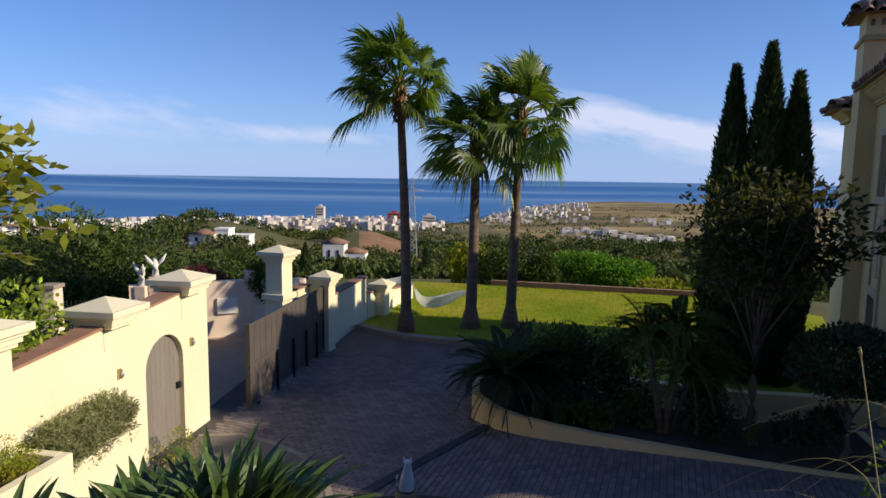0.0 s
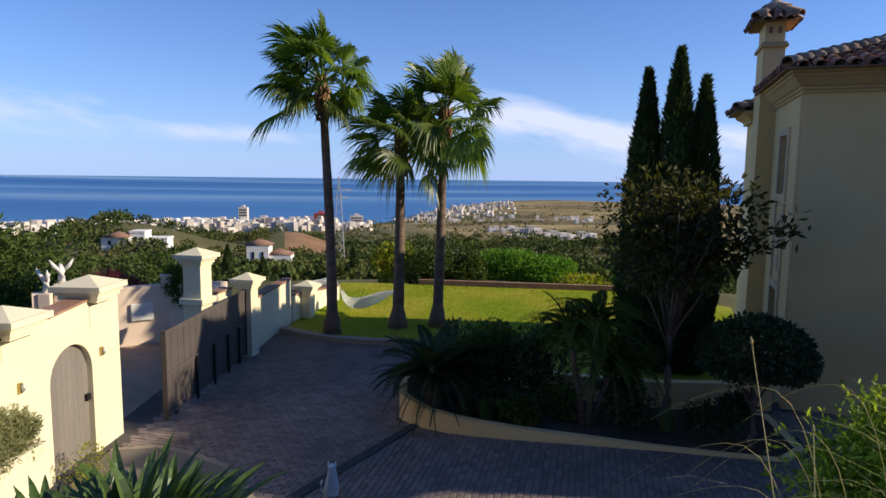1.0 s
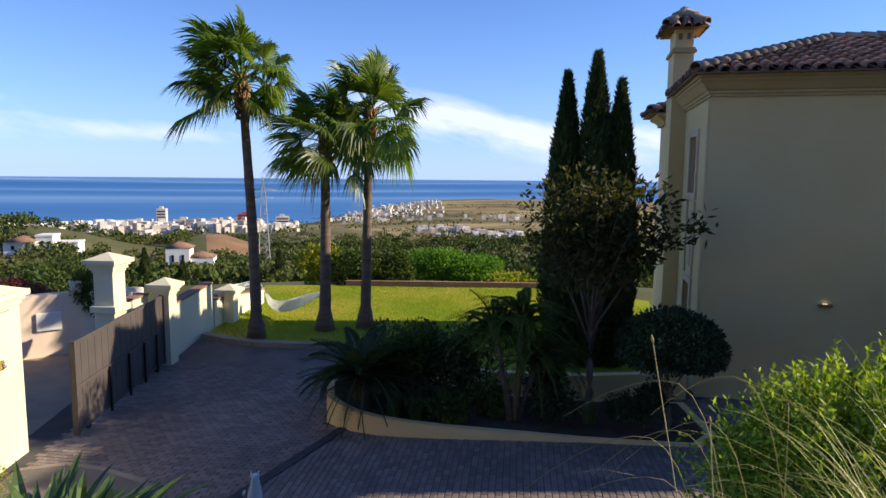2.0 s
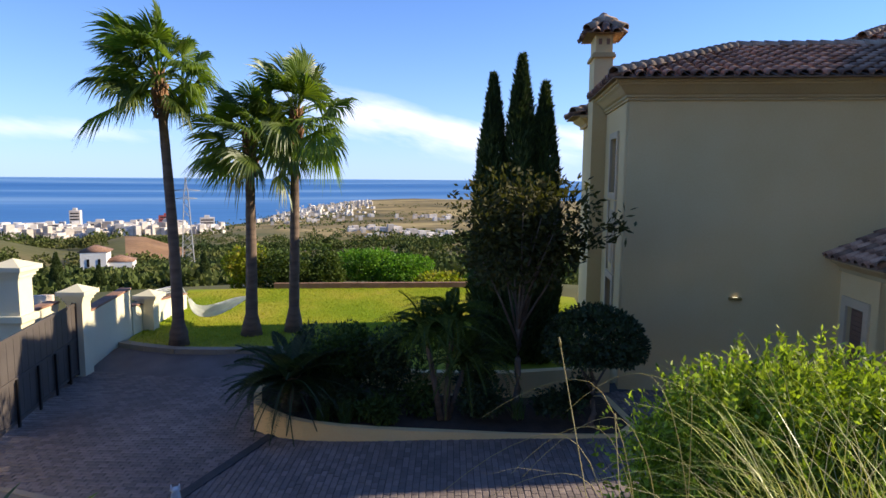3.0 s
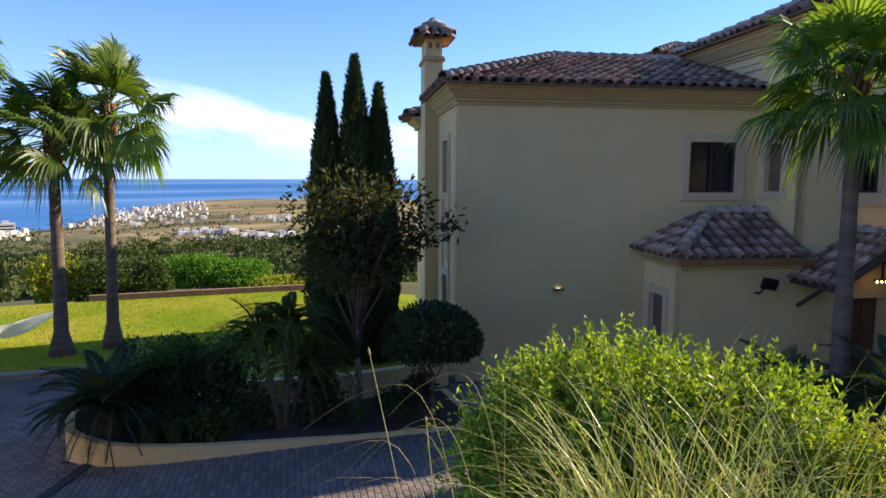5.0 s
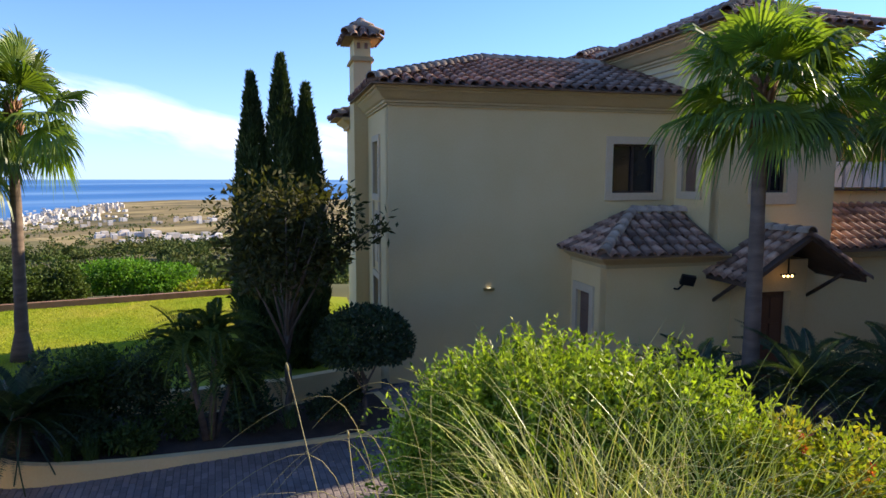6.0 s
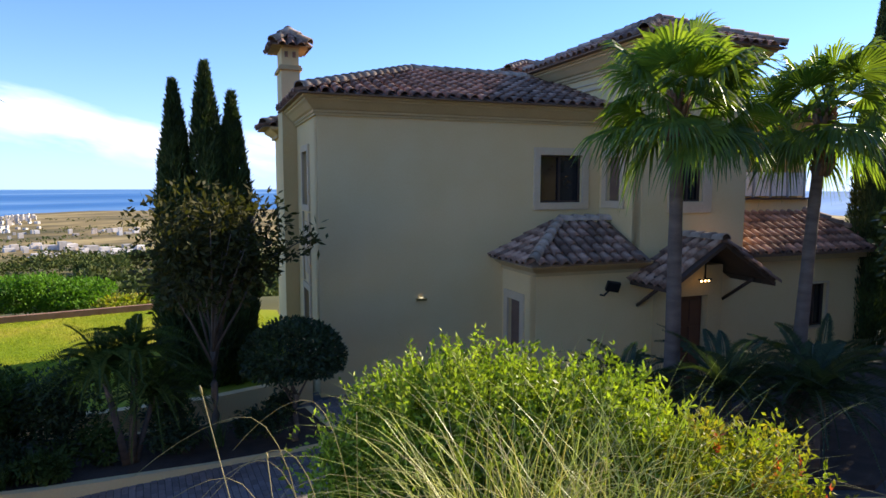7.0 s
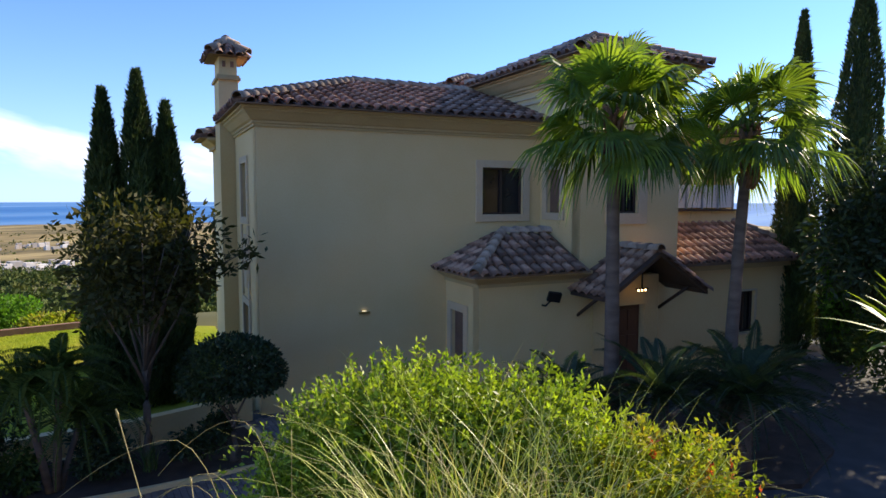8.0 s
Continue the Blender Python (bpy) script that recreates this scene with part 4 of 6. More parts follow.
def entrance():
    pd, x0 = 2.28, 8.88
    # portal in the darker cornice ochre: shade under the porch put into colour
    part("portal", prism(rect(x0 - 0.42, pd + 0.1, x0, TD + 0.002), -0.1, 2.8), CORNICE, house)
    part("portal", prism(rect(x0 + 0.94, pd + 0.1, x0 + 1.40, TD + 0.002), -0.1, 2.8), CORNICE, house)
    part("lintel", prism(rect(x0 + 0.002, pd + 0.1, x0 + 0.938, TD + 0.002), 2.4, 2.8), CORNICE, house)
    d = part("door", prism(rect(x0 + 0.01, pd - 0.12, x0 + 0.93, pd - 0.2), 0.02, 2.39), REDWOOD, house, "red-brown panelled front door")
    for x in (0.1, 0.52):
        for z in (0.25, 0.98, 1.68):
            part("door_panel", prism(rect(x0 + x, pd - 0.09, x0 + x + 0.32, pd - 0.12), z, z + 0.56, 0.01), REDWOOD, d)
    # gabled porch roof on timber braces, its ridge running out from the wall
    mid, hw, out, ze, zr = 9.38, 1.68, 1.5, 2.82, 3.88
    A, B = (mid - hw, -(TD + out), ze), (mid - hw, -TD, ze)
    R, Q = (mid, -(TD + out), zr), (mid, -TD, zr)
    C, D = (mid + hw, -(TD + out), ze), (mid + hw, -TD, ze)
    bm = bmesh.new()
    th = Vector((0, 0, -0.1))
    for f in ([A, R, Q, B], [R, C, D, Q]):
        top = [bm.verts.new(p) for p in f]
        bot = [bm.verts.new(Vector(p) + th) for p in f]
        bm.faces.new(top)
        bm.faces.new(bot[::-1])
        for i in range(4):
            j = (i + 1) % 4
            bm.faces.new((top[i], bot[i], bot[j], top[j]))
    bmesh.ops.recalc_face_normals(bm, faces=bm.faces)
    porch = part("porch_roof", bm, DARKWOOD, house, "small gabled porch roof of clay tiles on timber braces")
    tile_slope(porch, [B, A, R, Q], True, 51)
    tile_slope(porch, [C, D, Q, R], True, 52)
    ridge(porch, R, Q)
    for sx in (mid - hw + 0.25, mid + hw - 0.25):
        part("brace", tube([(sx, -TD, 2.15), (sx, -(TD + out * 0.7), ze + 0.05)], 0.045, 6), DARKWOOD, porch)
        part("beam", prism(rect(sx - 0.06, TD + out - 0.05, sx + 0.06, TD), ze + 0.08, ze + 0.2), DARKWOOD, porch)
    # gable likewise darker, its colour standing for the porch's shade
    part("gable", prism(rect(mid - 0.9, 2.38, mid + 0.9, TD + 0.002), 2.802, 3.2), CORNICE, porch)
    for k in (-0.12, 0.0, 0.12):
        part("bulb", tube([(mid + k, -TD - 0.85, 2.82), (mid + k, -TD - 0.85, 2.87)], [0.022, 0.022], 8), BULB, porch, "small glowing porch bulb")
    part("lamp_bracket", prism(rect(mid - 0.2, TD + 0.88, mid + 0.2, TD + 0.82), 2.87, 2.9), IRON, porch)
    part("lamp_rod", prism(rect(mid - 0.015, TD + 0.865, mid + 0.015, TD + 0.835), 2.9, 3.8), IRON, porch)


entrance()

# low wing on the far side with a lean-to tile roof and a balcony above
wall_slab("wall", (T1s + 0.002, -1.55), (16.9, -1.55), 0.35, -0.4, 3.3, [(2.95, 3.75, 1.0, 2.33)], PLASTER, house)
window((T1s + 2.952, -1.55), (T1s + 3.752, -1.55), 1.0, 2.33, (0, -1), house, False, 0.06)
part("wall", prism(rect(16.55, 1.19, 16.9, -4), -0.4, 3.3), PLASTER, house)
A, B, C, D = (T1s, -2.0, 3.36), (17.4, -2.0, 3.36), (15.9, -0.1, 4.4), (T1s, -0.1, 4.4)
bm = bmesh.new()
top = [bm.verts.new(p) for p in (A, B, C, D)]
bot = [bm.verts.new((p[0], p[1], 3.28)) for p in (A, B, C, D)]
bm.faces.new(top)
bm.faces.new(bot[::-1])
for i in range(4):
    bm.faces.new((top[i], bot[i], bot[(i + 1) % 4], top[(i + 1) % 4]))
bmesh.ops.recalc_face_normals(bm, faces=bm.faces)
wing_roof = part("wing_roof", bm, TILEBED, house, "lean-to roof of reddish clay tiles")
tile_slope(wing_roof, [A, B, C, D], True, 61)
ridge(wing_roof, B, C)
part("cornice", prism(rect(T1s + 0.002, 1.78, 17.1, 1.552), 3.1, 3.3), CORNICE, house)
part("wall", prism(rect(T1s, 0.1, 16.0, 0.002), 3.4, 4.85), PLASTER, house)
rail = part("balcony_rail", prism(rect(T1s, 0.25, 15.9, 0.1), 4.84, 4.9), DARKWOOD, house, "dark balcony rail")
for i in range(6):
    part("post", prism(rect(T1s + 0.6 + 0.72 * i, 0.2, T1s + 0.66 + 0.72 * i, 0.14), 4.9, 5.75), STEEL, rail)
for i in range(5):
    part("pane", prism(rect(T1s + 0.68 + 0.72 * i, 0.18, T1s + 1.30 + 0.72 * i, 0.165), 4.95, 5.7), WHITE, rail, "pale balcony panel")


def house_lamps():
    w = part("wall_lamp", block(2.47, -0.10, 2.30, 2.75, 0.0, 2.36, 0.01), BRASS, house, "small half-round wall lamp")
    part("bulb", block(2.56, -0.06, 2.361, 2.66, -0.02, 2.366), DIMGLOW, w)
    f = part("floodlight", shift(block(-0.17, -0.09, -0.13, 0.17, 0.02, 0.13, 0.015), Matrix.Translation((6.98, -2.15, 2.76)) @ Matrix.Rotation(radians(25), 4, "X") @ Matrix.Rotation(radians(-20), 4, "Z")), IRON, house, "black floodlight on a bracket")
    part("bracket", tube([(6.8, -1.89, 2.5), (6.82, -2.02, 2.5), (6.92, -2.12, 2.66)], 0.025, 6), IRON, f)


house_lamps()


# ---- gate walls ----
def along(a, b):
    d = (b - a).normalized()
    return d, Vector((d.y, -d.x))


def cap_stone(name, parent, size, z, mat):
    """A stepped pier capital with a low pyramid on top."""
    bm = bmesh.new()
    for o, a, b in ((0.02, 0.0, 0.06), (0.06, 0.06, 0.14), (0.10, 0.14, 0.20), (0.16, 0.20, 0.30)):
        add_prism(bm, [(-size - o, -size - o), (size + o, -size - o), (size + o, size + o), (-size - o, size + o)], z + a, z + b)
    o = size + 0.13
    base = [bm.verts.new(p) for p in ((-o, -o, z + 0.302), (o, -o, z + 0.302), (o, o, z + 0.302), (-o, o, z + 0.302))]
    tip = bm.verts.new((0, 0, z + 0.46))
    for i in range(4):
        bm.faces.new((base[i], base[(i + 1) % 4], tip))
    return part(name, bm, mat, parent)


def pier(x, y, turn, size, height, label, base=0.0, foot=0.0):
    t = thing("gate_pier", label, "pier", (x, y, base), "gate piers", "structure")
    t.rotation_euler = (0, 0, turn)
    part("shaft", prism([(-size, -size), (size, -size), (size, size), (-size, size)], 0, height, 0.008), WALLPAINT, t)
    if foot:
        part("foot", prism([(-size - 0.08, -size - 0.08), (size + 0.08, -size - 0.08), (size + 0.08, size + 0.08), (-size - 0.08, size + 0.08)], foot, foot + 0.16, 0.02), WALLPAINT, t)
    cap_stone("capital", t, size, height, WALLPAINT)
    return t


wd, wnrm = along(WALL_A, WALL_B)
W_TURN = math.atan2(wd.y, wd.x)
# arched wall with its door opening; local x runs along the wall, local -y faces the drive
awall = thing("arched_wall", "sunlit cream garden wall with an arched door opening", "wall", (WALL_A.x, WALL_A.y, 0), kind="structure")
awall.rotation_euler = (0, 0, W_TURN)
L = (WALL_B - WALL_A).length
DOOR0, DOOR1, SPRING, TOPZ = 5.33, 6.49, 1.62, 2.17


def arch_wall_mesh():
    bm = bmesh.new()
    mid, rad = (DOOR0 + DOOR1) / 2, (DOOR1 - DOOR0) / 2
    arc = [(mid - rad * math.cos(math.pi * k / 12), SPRING + (TOPZ - SPRING) * math.sin(math.pi * k / 12)) for k in range(13)]
    def top(x):
        return 2.50 + 0.40 * (x - 2.0) / (L - 2.0)
    for y in (0.0, 0.32):
        def V(x, z):
            return bm.verts.new((x, y, z))
        l = [V(0.0, 0), V(DOOR0, 0), V(DOOR0, SPRING), V(DOOR0, top(DOOR0)), V(0.0, top(0.0))]
        bm.faces.new(l)
        r = [V(DOOR1, 0), V(L, 0), V(L, top(L)), V(DOOR1, top(DOOR1)), V(DOOR1, SPRING)]
        bm.faces.new(r)
        for (xa, za), (xb, zb) in zip(arc, arc[1:]):
            bm.faces.new((V(xa, za), V(xb, zb), V(xb, top(xb)), V(xa, top(xa))))
    def strip(pts):
        for p, q in zip(pts, pts[1:]):
            bm.faces.new((bm.verts.new((p[0], 0, p[1])), bm.verts.new((q[0], 0, q[1])), bm.verts.new((q[0], 0.32, q[1])), bm.verts.new((p[0], 0.32, p[1]))))
    strip([(DOOR0, 0), (DOOR0, SPRING)] + arc[1:-1] + [(DOOR1, SPRING), (DOOR1, 0)])
    strip([(L, 0), (L, top(L)), (0.0, top(0.0)), (0.0, 0)])
    bmesh.ops.remove_doubles(bm, verts=bm.verts, dist=0.0005)
    bmesh.ops.recalc_face_normals(bm, faces=bm.faces)
    return bm


part("wall", arch_wall_mesh(), WALLPAINT, awall)
bm = bmesh.new()
add_prism(bm, [(0.0, -0.04), (L, -0.04), (L, 0.36), (0.0, 0.36)], [2.344, 2.902, 2.902, 2.344], [2.385, 2.945, 2.945, 2.385])
part("coping", bm, COPING, awall, "brown clay coping")
gdoor = thing("arched_door", "closed grey weathered wooden plank door with arched top", "door", (WALL_A.x, WALL_A.y, 0))
gdoor.rotation_euler = (0, 0, W_TURN)
nb = 8
for i in range(nb):
    x0, x1 = DOOR0 + (DOOR1 - DOOR0) * i / nb + 0.0015, DOOR0 + (DOOR1 - DOOR0) * (i + 1) / nb - 0.0015
    mid, rad = (DOOR0 + DOOR1) / 2, (DOOR1 - DOOR0) / 2
    zz = [SPRING + (TOPZ - SPRING) * math.sqrt(max(0, 1 - ((x - mid) / rad) ** 2)) for x in (x0, x1)]
    part("plank", prism([(x0, 0.10), (x1, 0.10), (x1, 0.15), (x0, 0.15)], 0.02, [zz[0] - 0.01, zz[1] - 0.01, zz[1] - 0.01, zz[0] - 0.01]), WOOD, gdoor)
part("latch", block(DOOR1 - 0.12, 0.04, 1.02, DOOR1 - 0.02, 0.10, 1.14, 0.01), IRON, gdoor)
for px, pz, size in ((L - 0.62, 2.88, 0.30), (4.62, 2.76, 0.30), (2.1, 3.0, 0.36)):
    p = WALL_A + wd * px - wnrm * 0.16
    t = thing("wall_pier", "cream wall pier with stepped capital and pyramid top", "pier", (p.x, p.y, 0), "wall piers", "structure")
    t.rotation_euler = (0, 0, W_TURN)
    part("shaft", prism([(-size, -0.17 if pz < 2.95 else -0.3), (size, -0.17 if pz < 2.95 else -0.3), (size, 0.17), (-size, 0.17)], 0 if pz > 2.95 else 2.3, pz), WALLPAINT, t)
    cap_stone("capital", t, size, pz - 0.1, WALLPAINT)
for px, pz in ((L - 0.64, 1.83), (4.63, 1.86)):
    p = WALL_A + wd * px + wnrm * 0.03
    t = thing("garden_light", "small brass bulkhead light on the wall", "wall light", (p.x, p.y, pz), "wall lights")
    t.rotation_euler = (0, 0, W_TURN)
    part("backplate", block(-0.035, -0.02, -0.08, 0.035, 0.03, 0.08, 0.008), BRASS, t)
    part("globe", shift(tube([(0, 0, -0.05), (0, 0, -0.03), (0, 0, 0.03), (0, 0, 0.05)], [0.012, 0.028, 0.028, 0.012], 8), Matrix.Translation((0, -0.045, 0))), STEEL, t)

# open gate leaf
gd, gn = along(GATE_A, GATE_B)
gate = thing("sliding_gate", "open grey-brown metal driveway gate standing ajar", "gate", (GATE_A.x, GATE_A.y, 0))
gate.rotation_euler = (0, 0, math.atan2(gd.y, gd.x))
GL = (GATE_B - GATE_A).length
npan = 16
for i in range(npan):
    x0, x1 = GL * i / npan + 0.006, GL * (i + 1) / npan - 0.006
    part("panel", block(x0, -0.02, 0.1, x1, 0.02, 1.86), GATE, gate)
for z in (0.1, 0.95, 1.83):
    part("rail", block(0, -0.045, z, GL, -0.022, z + 0.08), GATE, gate)
for x in (0.0, GL - 0.07):
    part("stile", block(x, -0.06, 0.05, x + 0.07, 0.05, 1.92, 0.005), GATE, gate)
for x in (1.4, 2.4, 3.3, 4.1):
    part("brace", block(x, -0.09, 0.0, x + 0.06, -0.047, 1.0), IRON, gate)
for x in (0.5, GL - 0.6):
    part("wheel", shift(tube([(0, -0.03, 0), (0, 0.03, 0)], 0.06, 12), Matrix.Translation((x, 0, 0.06))), IRON, gate)

# wall beyond the gate, stepping along to the lawn
bd, bn = along(GATE_B, WALL_E)
def long_wall(a, b, h0, h1, thick, label):
    d, nrm = along(a, b)
    t = thing("boundary_wall", label, "wall", (a.x, a.y, 0), "boundary walls", "structure")
    t.rotation_euler = (0, 0, math.atan2(d.y, d.x))
    ln = (b - a).length
    part("wall", prism([(0, 0), (ln, 0), (ln, thick), (0, thick)], -0.1, [h0, h1, h1, h0]), WALLPAINT, t)
    part("coping", prism([(0, -0.04), (ln, -0.04), (ln, thick + 0.04), (0, thick + 0.04)], [h0 + 0.002, h1 + 0.002, h1 + 0.002, h0 + 0.002], [h0 + 0.05, h1 + 0.05, h1 + 0.05, h0 + 0.05]), COPING, t)
    return t


long_wall(GATE_B + Vector((0, 0.02)), WALL_E, 1.46, 1.72, 0.25, "cream boundary wall with sawtooth shadow along the driveway")
long_wall(WALL_E + Vector((0.03, 0.0)), Vector((-1.1, 24.2)), 1.18, 0.85, 0.25, "cream boundary wall beside the lawn")
turn2 = math.atan2(bd.y, bd.x)
pier(-3.32, 17.95, turn2, 0.2, 1.9, "cream pier with stepped capital beside the gate")
pier(-2.03, 21.3, turn2, 0.2, 1.12, "cream pier with stepped capital by the lawn")
pier(-4.2, 16.2, turn2, 0.24, 2.8, "tall cream gate pier with moulded capital", 0, 1.85)
long_wall(Vector((-4.4, 16.35)), Vector((-3.75, 17.9)), 1.85, 1.9, 0.25, "cream wall behind the open gate")

# steel railing on the wall beside the lawn
rail_thing = thing("wall_railing", "grey steel railing of upright bars on the boundary wall", "railing", (-1.9, 21.75, -0.35))
for i in range(26):
    f = i / 25
    x, y, z = 0.0 + 0.72 * f, 2.4 * f, 1.48 - 0.22 * f
    part("bar", tube([(x - 0.1, y, z), (x - 0.1, y, 1.78 - 0.2 * f)], 0.011, 5), STEEL, rail_thing)
for dz in (0.12, None):
    z0, z1 = (1.6, 1.38) if dz else (1.78, 1.58)
    part("rail", tube([(-0.1, 0, z0), (0.62, 2.4, z1)], 0.018, 6), STEEL, rail_thing)

# neighbour's wall across the lane
t = thing("neighbour_wall", "pale pink rendered wall across the lane", "wall", (-6.15, 19.45, 0), kind="structure")
t.rotation_euler = (0, 0, radians(24))
part("wall", prism([(-3.2, 0.0), (0.25, 0.0), (0.25, 0.3), (-3.2, 0.3)], -0.1, 1.75), PINKISH, t)
part("wall", prism([(0.252, 0.0), (2.4, 2.2), (2.2, 2.4), (0.252, 0.4)], -0.1, [1.75, 1.35, 1.35, 1.75]), PINKISH, t)
part("post", prism([(0.05, -0.05), (0.35, -0.05), (0.35, 0.3), (0.05, 0.3)], 1.752, 2.05), PINKISH, t)
part("meter_box", block(-0.8, -0.08, 0.75, -0.2, 0.0, 1.25, 0.02), WHITE, t, "white meter box on the wall")
# iron fence past the statues
t = thing("iron_fence", "black iron fence with pointed pickets beyond the wall", "fence", (-10.6, 17.0, 0.6))
for i in range(24):
    part("picket", tube([(0.11 * i, 0.03 * i, 0), (0.11 * i, 0.03 * i, 0.85), (0.11 * i, 0.03 * i, 0.95)], [0.012, 0.012, 0.002], 5), IRON, t)
for z in (0.15, 0.75):
    part("rail", tube([(-0.05, 0, z), (2.6, 0.71, z)], 0.014, 5), IRON, t)
part("base", prism([(-0.05, -0.1), (2.65, 0.62), (2.6, 0.82), (-0.1, 0.1)], -0.7, 0.02), PINKISH, t)

# ---- palms ----
def fan_quads(rng, root, az, el, roll, petiole, blade, segs, droop, wind, spread=112):
    """One fan palm leaf: a stalk that rises from root and bends over, then narrow pleats fanning out with hanging, wind-blown tips."""
    ca, sa = math.cos(az), math.sin(az)
    q = []
    n = 6
    pts = []
    for i in range(n + 1):
        u = i / n
        e = el - 0.20 * u * u
        pts.append(root + np.array([ca * math.cos(e), sa * math.cos(e), math.sin(e)]) * petiole * u + wind * 0.18 * petiole * u * u)
    x = unit(pts[-1] - pts[-2])
    y0 = unit(np.cross(np.array([0, 0, 1.0]), x) + 1e-6)
    z0 = np.cross(x, y0)
    y = y0 * math.cos(roll) + z0 * math.sin(roll)
    z = np.cross(x, y)
    for i in range(n):
        a, b = pts[i], pts[i + 1]
        w = 0.022 * (1.3 - 0.6 * i / n)
        q.append([a + y * w, a - y * w, b - y * w, b + y * w])
        q.append([a + z * w, a - z * w, b - z * w, b + z * w])
    hub = pts[-1]
    steps = 6
    for k in range(segs):
        f = k / (segs - 1) * 2 - 1
        ang = f * radians(spread) + rng.normal(0, 0.012)
        ln = blade * (1 - 0.22 * f * f) * rng.uniform(0.85, 1.12)
        d0 = x * math.cos(ang) + y * math.sin(ang) + z * (0.25 - 0.35 * abs(f) + rng.normal(0, 0.02))
        side = unit(-x * math.sin(ang) + y * math.cos(ang) + z * (0.45 if k % 2 else -0.45))
        prev, pw = hub, 0.004
        hang = droop * rng.uniform(0.6, 1.5)
        for s in range(1, steps + 1):
            u = s / steps
            p = hub + d0 * ln * u + np.array([0, 0, -1.0]) * hang * ln * max(0, u - 0.62) ** 1.5 * 3.6 + wind * ln * max(0, u - 0.25) ** 1.5
            w = 0.032 * blade * (u / 0.66 if u < 0.66 else 1 - ((u - 0.66) / 0.34) ** 1.1 * 0.95)
            q.append([prev - side * pw, prev + side * pw, p + side * w, p - side * w])
            prev, pw = p, w
    return np.array(q)


def fan_palm(x, y, base, trunk_h, lean, r0, fronds, reach, label, seed, group, wind=(0, 0, 0), skirt=6, hang=0.34, low=-24, spread=94):
    rng = random.Random(seed)
    nrng = np.random.default_rng(seed)
    t = thing("fan_palm", label, "palm", (x, y, base), group)
    path, rad = [], []
    for i in range(17):
        f = i / 16
        path.append((lean[0] * f ** 1.5 + 0.02 * math.sin(5 * f), lean[1] * f ** 1.5, trunk_h * f - 0.1))
        rad.append(r0 * (1.85 - 0.85 * smooth(0, 0.14, f)) * (1 - 0.36 * f) * (1 + 0.03 * math.sin(i * 2.7)))
    part("trunk", tube(path, rad, 14), TRUNK, t, "slim grey-brown palm trunk with flared base")
    top = Vector(path[-1])
    bm = bmesh.new()
    for k in range(90):
        a, zf = k * 2.4, rng.uniform(-1.15, 0.1)
        r = r0 * 0.62 + 0.05
        p = top + Vector((math.cos(a) * r * 0.8, math.sin(a) * r * 0.8, zf))
        e = p + Vector((math.cos(a) * 0.10, math.sin(a) * 0.10, 0.2))
        add_tube(bm, [p, e], [0.05, 0.012], 5)
    part("leaf_base", bm, BOOT, t, "brown stubs of old leaf stalks")
    w = np.array(wind, float)
    tp = np.array(top)
    for k in range(fronds):
        f = k / fronds
        el = radians(86 - (86 - low) * f ** 0.95 + rng.uniform(-10, 10))
        me = quad_mesh("frond", fan_quads(nrng, tp + np.array([0, 0, 0.05 - 0.3 * f]), k * 2.39996 + rng.uniform(-0.3, 0.3), el, rng.uniform(-0.8, 0.8), reach * rng.uniform(0.5, 0.9), reach * rng.uniform(0.56, 0.8), 50, hang * (0.6 + 0.9 * f), w * rng.uniform(0.45, 1.25), spread))
        piece("frond", me, FROND, t)
    for k in range(skirt):
        me = quad_mesh("frond", fan_quads(nrng, tp + np.array([0, 0, -0.35]), k * 1.7 + seed, radians(rng.uniform(-60, -35)), rng.uniform(-0.6, 0.6), reach * 0.45, reach * 0.55, 18, 0.8, w * 0.4, 70))
        piece("frond", me, STRAW, t, "dry straw-coloured hanging leaf")
    return t


WIND = (-0.3, -0.1, 0.0)
fan_palm(-1.07, 19.0, LAWN_Z, 7.55, (-0.22, 0.1), 0.17, 34, 1.32, "tall fan palm with wind-blown green crown on the lawn", 1, "lawn palms", WIND, skirt=0)
fan_palm(0.93, 19.65, LAWN_Z, 5.95, (0.12, 0.0), 0.19, 30, 1.34, "fan palm with drooping leaves and a thick base", 2, "lawn palms", WIND, skirt=2)
fan_palm(2.19, 19.73, LAWN_Z, 6.7, (0.2, 0.0), 0.17, 30, 1.44, "slender fan palm leaning slightly, dark trunk", 3, "lawn palms", (-0.22, 0, 0), skirt=0)
fan_palm(11.8, 5.0, 0.0, 6.85, (-0.1, 0.0), 0.16, 34, 1.24, "fan palm with lush crown before the entrance", 4, "entrance palms", (0.0, 0, -0.1), skirt=0, hang=0.36, low=-24, spread=108)
fan_palm(13.97, 3.47, 0.0, 6.7, (0.25, -0.2), 0.15, 30, 1.14, "fan palm with sunlit crown beside the entrance", 5, "entrance palms", (0.12, -0.1, -0.1), skirt=0, hang=0.36, low=-24, spread=108)


# lawn blades
rng5 = np.random.default_rng(5)
k5 = 60000
bx, by = rng5.uniform(-2.4, 12.5, k5), rng5.uniform(14.2, 27.5, k5)
keep = (by > 19.5 - 0.52 * (bx + 2.5)) & (by > 18.1 - 0.2 * bx) & (by > 15.2 - 0.3 * (bx - 4)) & (by < 27.5 - 0.24 * (bx - 2.2)) & (bx > -2.3 + 0.14 * (by - 20.5)) & (bx < 9.4 + 0.48 * (by - 14))
b5 = np.stack([bx, by, np.full(k5, LAWN_Z)], axis=1)[keep]
